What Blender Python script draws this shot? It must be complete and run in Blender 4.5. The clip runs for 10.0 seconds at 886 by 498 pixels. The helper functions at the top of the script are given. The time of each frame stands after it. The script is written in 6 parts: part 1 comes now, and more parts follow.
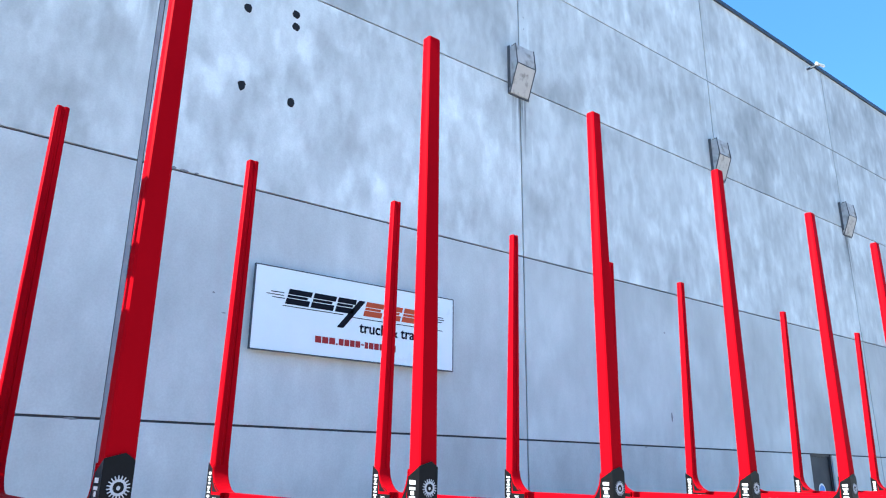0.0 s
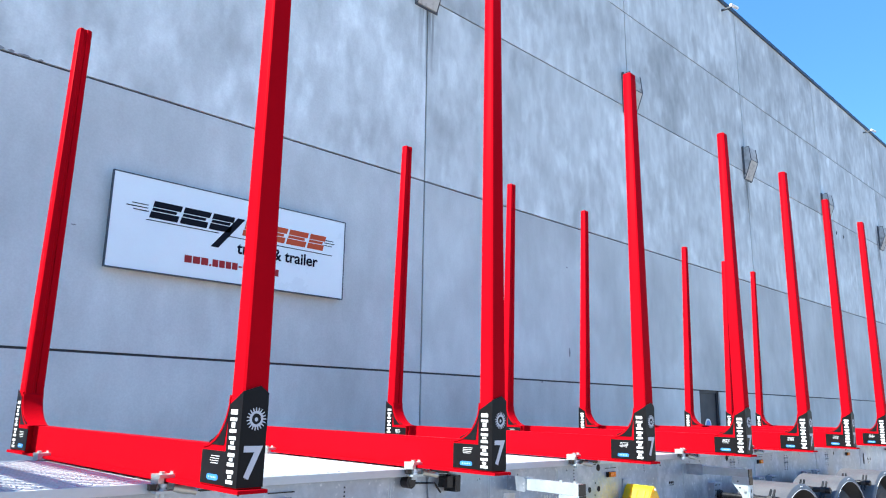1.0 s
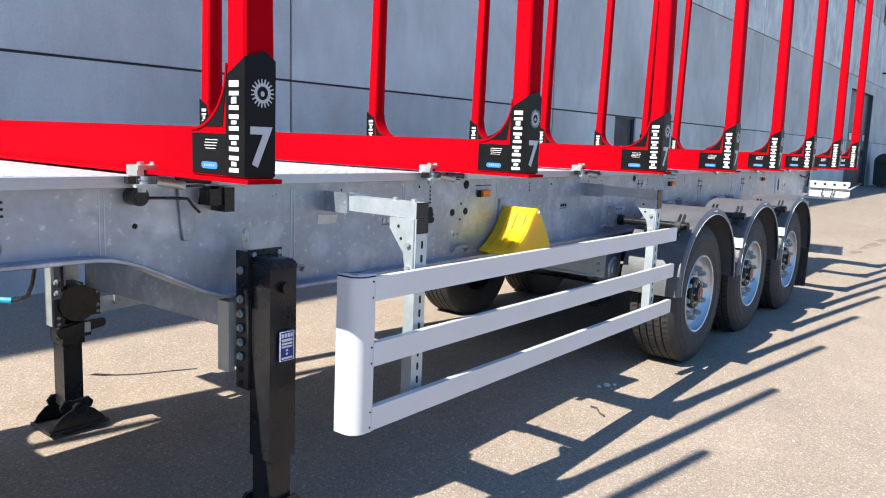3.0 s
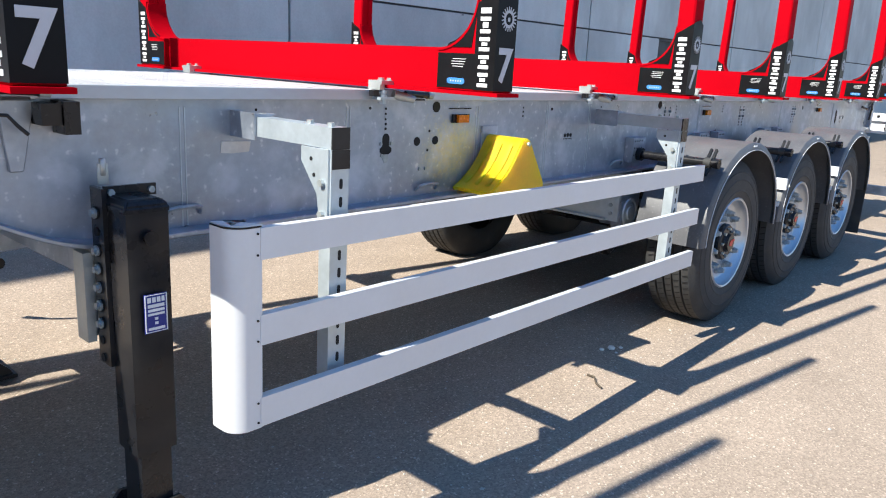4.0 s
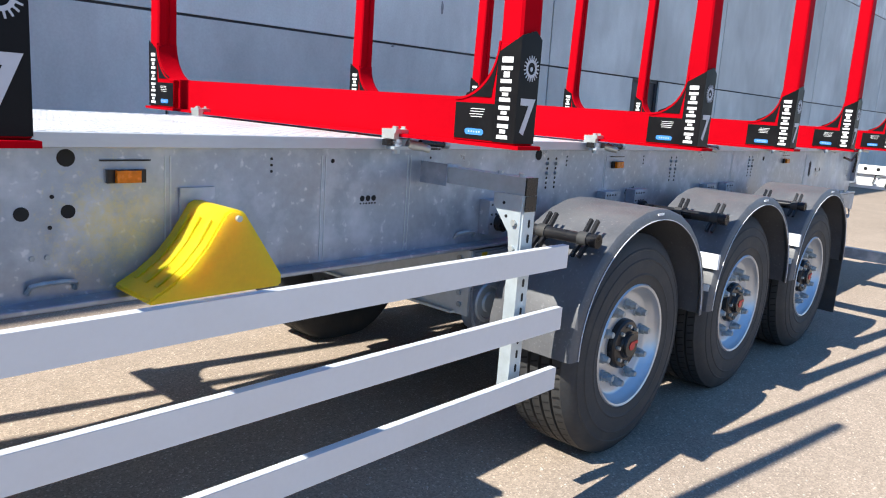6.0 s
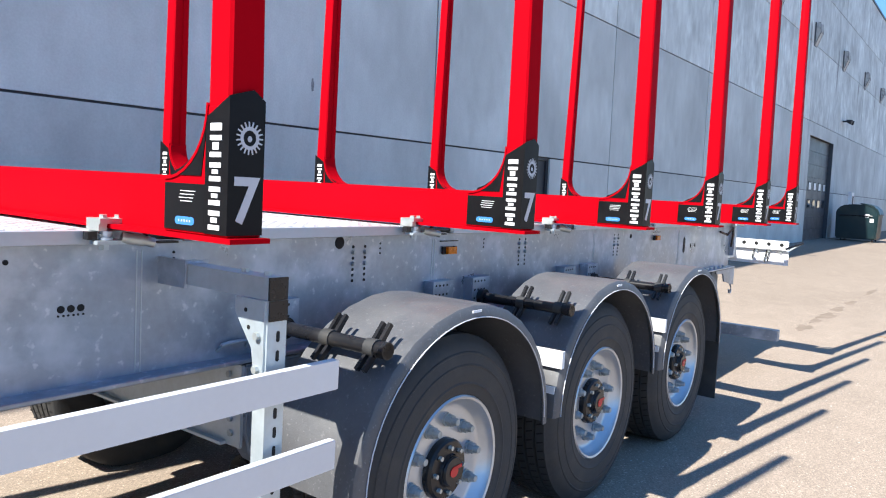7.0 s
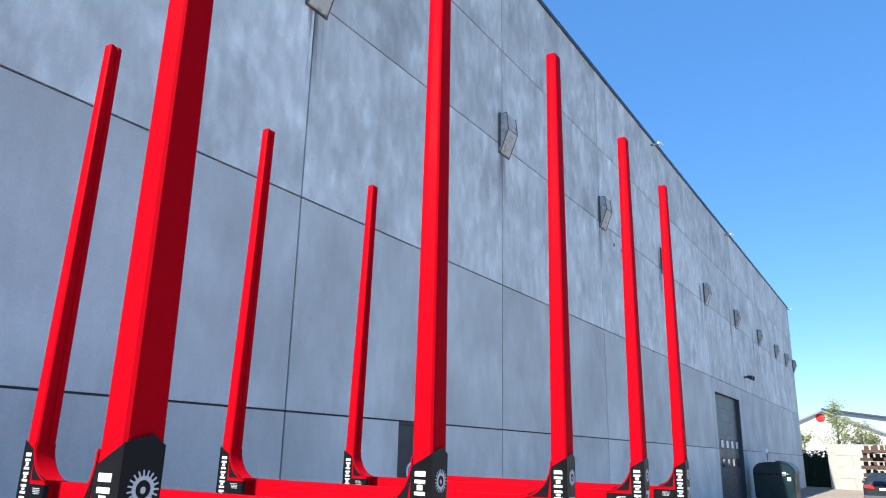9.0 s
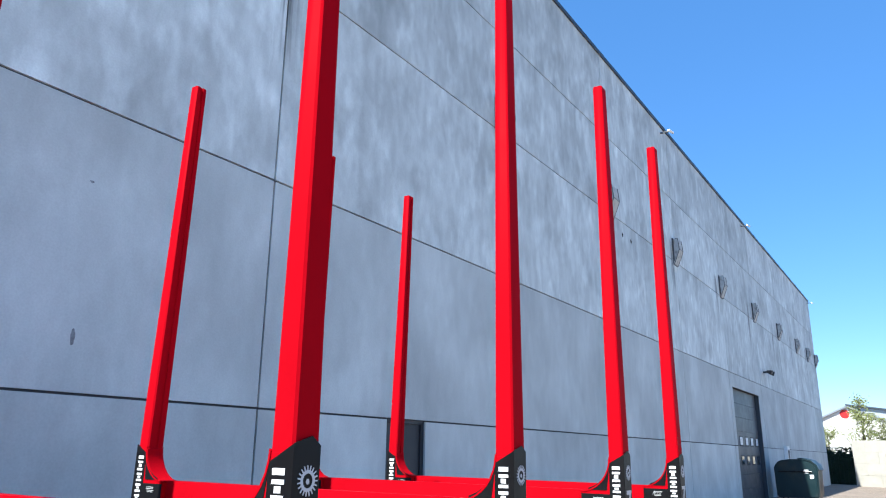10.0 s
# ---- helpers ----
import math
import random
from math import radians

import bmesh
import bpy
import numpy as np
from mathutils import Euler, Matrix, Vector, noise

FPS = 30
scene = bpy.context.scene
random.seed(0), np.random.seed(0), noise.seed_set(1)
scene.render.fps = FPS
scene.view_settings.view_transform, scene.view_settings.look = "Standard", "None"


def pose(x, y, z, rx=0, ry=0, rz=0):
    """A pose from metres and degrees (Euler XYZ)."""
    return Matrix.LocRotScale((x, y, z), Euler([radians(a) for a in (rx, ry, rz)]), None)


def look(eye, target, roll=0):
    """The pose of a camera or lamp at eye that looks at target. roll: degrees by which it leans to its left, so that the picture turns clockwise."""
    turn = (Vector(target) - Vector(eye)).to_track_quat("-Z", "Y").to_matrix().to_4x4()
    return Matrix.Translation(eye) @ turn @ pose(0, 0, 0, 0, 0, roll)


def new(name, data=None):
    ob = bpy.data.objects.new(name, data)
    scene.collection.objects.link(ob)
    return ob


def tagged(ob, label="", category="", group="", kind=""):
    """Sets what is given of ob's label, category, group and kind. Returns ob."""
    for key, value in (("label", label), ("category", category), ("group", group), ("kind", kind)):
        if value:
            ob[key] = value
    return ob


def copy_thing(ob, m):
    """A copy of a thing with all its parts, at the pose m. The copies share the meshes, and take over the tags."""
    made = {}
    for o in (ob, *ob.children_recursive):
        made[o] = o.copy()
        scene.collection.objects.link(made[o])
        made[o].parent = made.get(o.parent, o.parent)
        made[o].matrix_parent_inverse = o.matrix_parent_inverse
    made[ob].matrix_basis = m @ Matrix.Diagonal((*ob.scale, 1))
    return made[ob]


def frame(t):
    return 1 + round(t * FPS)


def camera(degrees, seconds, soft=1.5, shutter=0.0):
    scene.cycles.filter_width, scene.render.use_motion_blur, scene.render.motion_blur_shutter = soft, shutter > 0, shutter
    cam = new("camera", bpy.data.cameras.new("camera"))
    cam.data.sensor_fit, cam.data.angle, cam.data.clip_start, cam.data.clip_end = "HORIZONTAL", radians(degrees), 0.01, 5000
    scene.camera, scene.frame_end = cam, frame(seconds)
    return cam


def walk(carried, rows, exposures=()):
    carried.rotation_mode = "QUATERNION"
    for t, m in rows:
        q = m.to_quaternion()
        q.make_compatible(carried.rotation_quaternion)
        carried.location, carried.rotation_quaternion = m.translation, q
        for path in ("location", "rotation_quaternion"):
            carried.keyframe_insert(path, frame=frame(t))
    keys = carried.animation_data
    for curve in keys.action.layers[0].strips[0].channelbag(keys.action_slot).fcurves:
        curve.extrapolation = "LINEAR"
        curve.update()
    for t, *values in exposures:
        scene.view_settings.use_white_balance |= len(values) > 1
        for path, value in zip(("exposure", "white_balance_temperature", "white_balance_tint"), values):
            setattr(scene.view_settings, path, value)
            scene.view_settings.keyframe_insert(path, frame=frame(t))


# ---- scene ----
cam = camera(62.14, 10.0, soft=1.1)
PATH = [
    (0, (0.020, 0.192, 1.817), (1.190, 1.705, 2.402), 0.62),
    (0.5, (0.351, 0.469, 1.821), (1.618, 1.920, 2.359), 0.93),
    (1, (0.744, 0.651, 1.790), (2.120, 2.037, 2.220), 0.80),
    (1.5, (1.108, 0.830, 1.748), (2.584, 2.153, 2.022), 0.71),
    (2, (1.473, 1.032, 1.724), (3.010, 2.308, 1.813), 0.92),
    (2.5, (1.926, 1.179, 1.675), (3.484, 2.428, 1.562), 1.28),
    (3, (2.339, 1.368, 1.605), (3.876, 2.616, 1.325), 1.61),
    (3.2, (2.482, 1.444, 1.603), (4.005, 2.696, 1.266), 1.95),
    (4.3, (3.420, 1.602, 1.539), (4.830, 2.932, 1.045), 2.55),
    (4.5, (3.586, 1.643, 1.535), (4.981, 2.986, 1.035), 2.67),
    (5, (4.024, 1.683, 1.522), (5.402, 3.046, 1.028), 3.14),
    (5.2, (4.225, 1.679, 1.549), (5.603, 3.045, 1.065), 3.58),
    (6.3, (5.122, 1.731, 1.586), (6.591, 3.049, 1.264), 3.22),
    (6.5, (5.294, 1.711, 1.591), (6.789, 3.007, 1.302), 3.22),
    (7, (5.723, 1.708, 1.615), (7.309, 2.916, 1.460), 2.36),
    (7.5, (6.118, 1.767, 1.684), (7.773, 2.889, 1.717), 2.08),
    (8, (6.531, 1.728, 1.727), (8.206, 2.795, 1.959), 1.93),
    (8.5, (6.878, 1.718, 1.777), (8.542, 2.748, 2.188), 1.54),
    (9, (7.247, 1.777, 1.815), (8.882, 2.795, 2.356), 1.17),
    (9.5, (7.697, 1.741, 1.819), (9.309, 2.768, 2.407), 0.68),
    (10, (8.107, 1.790, 1.792), (9.715, 2.846, 2.335), 0.57),
]
walk(cam, [(t, look(eye, target, roll)) for t, eye, target, roll in PATH],
     exposures=[(0, 1.68, 5500, 5), (1, 1.50, 5600, 7), (1.5, 1.32, 5700, 8), (2, 1.08, 5750, 10), (2.5, 1.06, 5950, 11), (3.2, 1.06, 6050, 10), (5, 1.04, 6000, 10), (6.5, 1.12, 5950, 11),
                (7, 1.20, 5900, 11), (7.5, 1.17, 5750, 11), (8, 0.98, 5680, 12), (8.5, 1.06, 5700, 11), (9, 1.12, 5640, 9), (10, 1.15, 5580, 8)])

# ---- world and sun ----
SUN_DIR = Vector((-3.97, 0.57, 4.27)).normalized()      # towards the sun
world = bpy.data.worlds.new("sky_world")
scene.world = world
world.use_nodes = True
wn = world.node_tree.nodes
sky = wn.new("ShaderNodeTexSky")
sky.sky_type = "NISHITA"
sky.sun_disc = False
sky.sun_elevation = math.asin(SUN_DIR.z)
sky.sun_rotation = math.atan2(SUN_DIR.x, SUN_DIR.y)
sky.air_density, sky.dust_density, sky.ozone_density = 1.0, 0.0, 3.0
wn["Background"].inputs["Strength"].default_value = 0.096
deep = wn.new("ShaderNodeHueSaturation")                # the clear spring sky of the place is a deep azure
deep.inputs["Saturation"].default_value = 1.16
world.node_tree.links.new(sky.outputs[0], deep.inputs["Color"])
even = wn.new("ShaderNodeMix")                           # dry clear air: the horizon is hardly paler than the zenith
even.data_type = "RGBA"
even.inputs["Factor"].default_value = 0.4
even.inputs["B"].default_value = (0.85, 2.12, 4.4, 1)
world.node_tree.links.new(deep.outputs[0], even.inputs["A"])
world.node_tree.links.new(even.outputs["Result"], wn["Background"].inputs["Color"])

sun_data = bpy.data.lights.new("sun", "SUN")
sun_data.energy, sun_data.angle, sun_data.color = 5.0, radians(0.55), (1.0, 0.925, 0.77)
sun_ob = new("sun", sun_data)
sun_ob.matrix_world = look(SUN_DIR * 60, (0, 0, 0))


# ---- materials ----
def material(name, colour, rough=0.5, metal=0.0, coat=0.0, var=0.12, scale=4.0, fine=60.0, bump=0.0, bump_scale=80.0,
             rand=0.0, rough_var=0.1, stretch=(1, 1, 1), spec=0.5, dirt=None, dirt_amt=0.0, dirt_scale=1.5, spots=None, spot_scale=38, spot_amt=0.42):
    """A procedural surface: base colour varied at two scales, roughness variation, fine relief, optional dirt patches."""
    m = bpy.data.materials.new(name)
    m.use_nodes = True
    nt = m.node_tree
    n, l = nt.nodes, nt.links
    b = n["Principled BSDF"]
    b.inputs["Metallic"].default_value = metal
    b.inputs["Coat Weight"].default_value = coat
    b.inputs["Specular IOR Level"].default_value = spec
    b.inputs["Coat Roughness"].default_value = 0.08
    tc = n.new("ShaderNodeTexCoord")
    mp = n.new("ShaderNodeMapping")
    mp.inputs["Scale"].default_value = stretch
    l.new(tc.outputs["Object"], mp.inputs["Vector"])
    info = n.new("ShaderNodeObjectInfo")
    off = n.new("ShaderNodeVectorMath")
    off.operation = "SCALE"
    comb = n.new("ShaderNodeCombineXYZ")
    for k in range(3):
        l.new(info.outputs["Random"], comb.inputs[k])
    l.new(comb.outputs[0], off.inputs[0])
    off.inputs["Scale"].default_value = 37.0
    add = n.new("ShaderNodeVectorMath")
    l.new(mp.outputs[0], add.inputs[0])
    l.new(off.outputs[0], add.inputs[1])
    n1 = n.new("ShaderNodeTexNoise")
    n1.inputs["Scale"].default_value, n1.inputs["Detail"].default_value = scale, 6
    n1.inputs["Roughness"].default_value = 0.6
    n2 = n.new("ShaderNodeTexNoise")
    n2.inputs["Scale"].default_value, n2.inputs["Detail"].default_value = fine, 3
    l.new(add.outputs[0], n1.inputs["Vector"])
    l.new(add.outputs[0], n2.inputs["Vector"])
    mix = n.new("ShaderNodeMath")
    mix.operation = "MULTIPLY_ADD"
    l.new(n2.outputs[0], mix.inputs[0])
    mix.inputs[1].default_value = 0.35
    l.new(n1.outputs[0], mix.inputs[2])
    ramp = n.new("ShaderNodeMapRange")
    ramp.inputs["From Min"].default_value, ramp.inputs["From Max"].default_value = 0.42, 0.93
    ramp.inputs["To Min"].default_value, ramp.inputs["To Max"].default_value = 1 - var, 1 + var
    l.new(mix.outputs[0], ramp.inputs["Value"])
    fac = ramp.outputs[0]
    if rand:
        r = n.new("ShaderNodeMapRange")
        r.inputs["To Min"].default_value, r.inputs["To Max"].default_value = 1 - rand, 1 + rand
        l.new(info.outputs["Random"], r.inputs["Value"])
        mm = n.new("ShaderNodeMath")
        mm.operation = "MULTIPLY"
        l.new(fac, mm.inputs[0])
        l.new(r.outputs[0], mm.inputs[1])
        fac = mm.outputs[0]
    col = n.new("ShaderNodeVectorMath")
    col.operation = "SCALE"
    col.inputs[0].default_value = colour
    l.new(fac, col.inputs["Scale"])
    out = col.outputs[0]
    if dirt:
        n3 = n.new("ShaderNodeTexNoise")
        n3.inputs["Scale"].default_value, n3.inputs["Detail"].default_value = dirt_scale, 8
        l.new(add.outputs[0], n3.inputs["Vector"])
        dr = n.new("ShaderNodeMapRange")
        dr.inputs["From Min"].default_value, dr.inputs["From Max"].default_value = 0.5, 0.72
        dr.inputs["To Max"].default_value = dirt_amt
        l.new(n3.outputs[0], dr.inputs["Value"])
        dm = n.new("ShaderNodeMix")
        dm.data_type = "RGBA"
        l.new(dr.outputs[0], dm.inputs["Factor"])
        l.new(out, dm.inputs["A"])
        dm.inputs["B"].default_value = (*dirt, 1)
        out = dm.outputs["Result"]
    if spots:                                             # scattered pale splashes
        n5 = n.new("ShaderNodeTexNoise")
        n5.inputs["Scale"].default_value, n5.inputs["Detail"].default_value = spot_scale, 2
        l.new(add.outputs[0], n5.inputs["Vector"])
        sr = n.new("ShaderNodeMapRange")
        sr.inputs["From Min"].default_value, sr.inputs["From Max"].default_value = 0.63, 0.72
        sr.inputs["To Max"].default_value = spot_amt
        l.new(n5.outputs[0], sr.inputs["Value"])
        sm = n.new("ShaderNodeMix")
        sm.data_type = "RGBA"
        l.new(sr.outputs[0], sm.inputs["Factor"])
        l.new(out, sm.inputs["A"])
        sm.inputs["B"].default_value = (*spots, 1)
        out = sm.outputs["Result"]
    l.new(out, b.inputs["Base Color"])
    rr = n.new("ShaderNodeMapRange")
    rr.inputs["From Min"].default_value, rr.inputs["From Max"].default_value = 0.3, 0.7
    rr.inputs["To Min"].default_value, rr.inputs["To Max"].default_value = max(0.02, rough - rough_var), min(1, rough + rough_var)
    l.new(n1.outputs[0], rr.inputs["Value"])
    l.new(rr.outputs[0], b.inputs["Roughness"])
    if bump:
        n4 = n.new("ShaderNodeTexNoise")
        n4.inputs["Scale"].default_value, n4.inputs["Detail"].default_value = bump_scale, 4
        l.new(add.outputs[0], n4.inputs["Vector"])
        bp = n.new("ShaderNodeBump")
        bp.inputs["Strength"].default_value, bp.inputs["Distance"].default_value = bump, 0.01
        l.new(n4.outputs[0], bp.inputs["Height"])
        l.new(bp.outputs[0], b.inputs["Normal"])
    return m


RED = material("red_paint", (0.37, 0.0012, 0.0065), 0.45, var=0.07, scale=3, rough_var=0.06, bump=0.03, bump_scale=200, spec=0.006)
GALV = material("galvanised_steel", (0.332, 0.372, 0.437), 0.42, metal=0.65, var=0.22, scale=3.5, fine=30, rough_var=0.16,
                dirt=(0.62, 0.65, 0.70), dirt_amt=0.55, dirt_scale=7, bump=0.05, spots=(0.72, 0.74, 0.76), spot_scale=30, spot_amt=0.5)
ZINC = material("fresh_zinc", (0.46, 0.515, 0.55), 0.42, metal=0.45, var=0.14, scale=8, fine=50, rough_var=0.1)
BRIGHT = material("bright_zinc", (0.47, 0.50, 0.49), 0.4, metal=0.6, var=0.12, scale=14, rough_var=0.1)
ALU = material("anodised_aluminium", (0.66, 0.67, 0.69), 0.42, metal=0.2, var=0.04, scale=3, rough_var=0.06)
DECKALU = material("deck_aluminium", (0.60, 0.605, 0.62), 0.5, metal=0.3, var=0.12, scale=6, rand=0.06)
RAIL = material("pale_edge_rail", (0.49, 0.52, 0.55), 0.45, metal=0.35, var=0.09, scale=4, rough_var=0.08, stretch=(0.4, 1, 1))
RIMALU = material("silver_rim", (0.52, 0.55, 0.59), 0.36, metal=0.75, var=0.06, scale=10, rough_var=0.08)
BLACK = material("black_paint", (0.012, 0.012, 0.014), 0.3, coat=0.1, var=0.25, scale=6, rough_var=0.1, spec=0.3,
                 dirt=(0.04, 0.038, 0.036), dirt_amt=0.35, dirt_scale=6)
DECAL = material("black_film", (0.008, 0.008, 0.009), 0.4, var=0.2, scale=8, spec=0.12)
NUT = material("dull_zinc_nut", (0.33, 0.37, 0.39), 0.45, metal=0.5, var=0.25, scale=40)
# grey of the joint seal, and of the painted sunlit patch on the mudguard
MASTIC_LIT_PATCH = material("grey_mastic", (0.27, 0.28, 0.30), 0.8, var=0.2, scale=5)
WHITE = material("white_film", (0.80, 0.80, 0.80), 0.4, var=0.05, scale=8)
SILVER = material("silver_film", (0.50, 0.50, 0.53), 0.4, var=0.06, scale=8)
BLUE = material("blue_film", (0.055, 0.22, 0.60), 0.4, var=0.05, scale=8)
RUBBER = material("tyre_rubber", (0.032, 0.032, 0.033), 0.72, var=0.3, scale=9, bump=0.1, bump_scale=90,
                  dirt=(0.07, 0.062, 0.052), dirt_amt=0.5, dirt_scale=7)
PLASTIC = material("mudguard_plastic", (0.090, 0.091, 0.098), 0.45, var=0.2, scale=5, bump=0.12, bump_scale=160,
                   dirt=(0.145, 0.142, 0.138), dirt_amt=0.5, dirt_scale=4, spots=(0.30, 0.30, 0.30), spot_scale=75, spot_amt=0.28)
TRIM = material("pale_edging", (0.58, 0.58, 0.60), 0.5, var=0.05)
AMBER = material("amber_lens", (0.62, 0.17, 0.004), 0.25, coat=0.1, var=0.3, scale=40, spec=0.25)
YELLOW = material("yellow_plastic", (0.72, 0.47, 0.002), 0.4, var=0.1, scale=5, bump=0.08, bump_scale=60, dirt=(0.45, 0.33, 0.02), dirt_amt=0.4, dirt_scale=6)
YELLOW.node_tree.nodes["Principled BSDF"].inputs["Subsurface Weight"].default_value = 0.7      # thin translucent plastic
YELLOW.node_tree.nodes["Principled BSDF"].inputs["Subsurface Radius"].default_value = (1.0, 0.6, 0.05)
YELLOW.node_tree.nodes["Principled BSDF"].inputs["Subsurface Scale"].default_value = 0.22
PLATEBLUE = material("dark_blue_plate", (0.02, 0.03, 0.22), 0.35, var=0.1)
CYAN = material("blue_grip", (0.02, 0.34, 0.72), 0.45, var=0.08)
REDDOT = material("red_film", (0.55, 0.02, 0.02), 0.4, var=0.08)
# near-black: painted shade of holes and cuts, also dark washers and rivets
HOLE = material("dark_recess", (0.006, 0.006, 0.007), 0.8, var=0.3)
ORANGE = material("orange_film", (0.55, 0.09, 0.03), 0.5, var=0.05, spec=0.15)
INK = material("ink_film", (0.008, 0.009, 0.014), 0.5, var=0.1, spec=0.08)
URLRED = material("brick_red_film", (0.34, 0.03, 0.03), 0.5, var=0.05, spec=0.15)
BOARD = material("sign_board", (0.86, 0.92, 0.91), 0.35, var=0.03, scale=1.5)
COPING = material("roof_coping", (0.05, 0.06, 0.075), 0.45, metal=0.2, var=0.1)
DOORGREY = material("dark_door_paint", (0.022, 0.024, 0.030), 0.55, var=0.12, scale=2, bump=0.03)
GATEGREY = material("gate_panel_paint", (0.075, 0.08, 0.09), 0.45, var=0.12, scale=2)
GREENBIN = material("dark_green_paint", (0.004, 0.020, 0.024), 0.4, var=0.2, scale=2, dirt=(0.05, 0.05, 0.04), dirt_amt=0.4)
BLOCKS = material("concrete_block", (0.40, 0.375, 0.32), 0.85, var=0.12, scale=2, rand=0.06, bump=0.2, bump_scale=30)
RENDERED = material("white_render", (0.78, 0.76, 0.72), 0.8, var=0.05, scale=1)
ROOFGREY = material("grey_sheet_roof", (0.22, 0.24, 0.27), 0.6, var=0.1, scale=1)
HALLGREY = material("pale_sheet_cladding", (0.36, 0.39, 0.42), 0.6, var=0.06, scale=1)
RUST = material("rusty_steel", (0.085, 0.045, 0.028), 0.8, var=0.35, scale=3, bump=0.2, bump_scale=20, rand=0.3)
CARPAINT = material("dark_grey_car_paint", (0.03, 0.033, 0.04), 0.25, metal=0.3, coat=0.35, var=0.05)
GLASS = material("dark_window_glass", (0.02, 0.025, 0.03), 0.06, coat=0.5, var=0.05)
CONEORANGE = material("cone_orange", (0.8, 0.12, 0.02), 0.5, var=0.08)
BARK = material("bark", (0.09, 0.07, 0.05), 0.9, var=0.3, scale=8)
LEAF = material("spring_leaf", (0.20, 0.22, 0.07), 0.6, var=0.35, scale=30, rand=0.2)
HEDGE = material("dark_hedge", (0.02, 0.035, 0.015), 0.8, var=0.5, scale=8, bump=0.5, bump_scale=15)
LINEPAINT = material("worn_line_paint", (0.65, 0.63, 0.58), 0.8, var=0.2, scale=6)
WHITEPAINT = material("white_painted_steel", (0.76, 0.77, 0.78), 0.35, var=0.06, scale=4, dirt=(0.4, 0.38, 0.35), dirt_amt=0.2)


def overspray(m, centre, radius, colour):
    """A copy of a material with a ragged patch of stray paint about a point."""
    m = m.copy()
    m.name = "oversprayed_steel"
    n, l = m.node_tree.nodes, m.node_tree.links
    b = n["Principled BSDF"]
    old = b.inputs["Base Color"].links[0].from_socket
    tc = n.new("ShaderNodeTexCoord")
    d = n.new("ShaderNodeVectorMath")
    d.operation = "DISTANCE"
    d.inputs[1].default_value = centre
    l.new(tc.outputs["Object"], d.inputs[0])
    t = n.new("ShaderNodeTexNoise")
    t.inputs["Scale"].default_value, t.inputs["Detail"].default_value = 55, 8
    t.inputs["Roughness"].default_value = 0.7
    l.new(tc.outputs["Object"], t.inputs["Vector"])
    fall_off = n.new("ShaderNodeMapRange")
    fall_off.inputs["From Max"].default_value = radius
    fall_off.inputs["To Min"].default_value, fall_off.inputs["To Max"].default_value = 0.12, -0.22
    l.new(d.outputs["Value"], fall_off.inputs["Value"])
    s_ = n.new("ShaderNodeMath")
    l.new(t.outputs[0], s_.inputs[0])
    l.new(fall_off.outputs[0], s_.inputs[1])
    r = n.new("ShaderNodeMapRange")
    r.inputs["From Min"].default_value, r.inputs["From Max"].default_value = 0.44, 0.76
    r.inputs["To Max"].default_value = 0.62
    l.new(s_.outputs[0], r.inputs["Value"])
    mx = n.new("ShaderNodeMix")
    mx.data_type = "RGBA"
    l.new(r.outputs[0], mx.inputs["Factor"])
    l.new(old, mx.inputs["A"])
    mx.inputs["B"].default_value = (*colour, 1)
    l.new(mx.outputs["Result"], b.inputs["Base Color"])
    return m


GALV_WEB = overspray(GALV, (5.78, 0.66, 1.19), 0.30, (0.62, 0.52, 0.14))


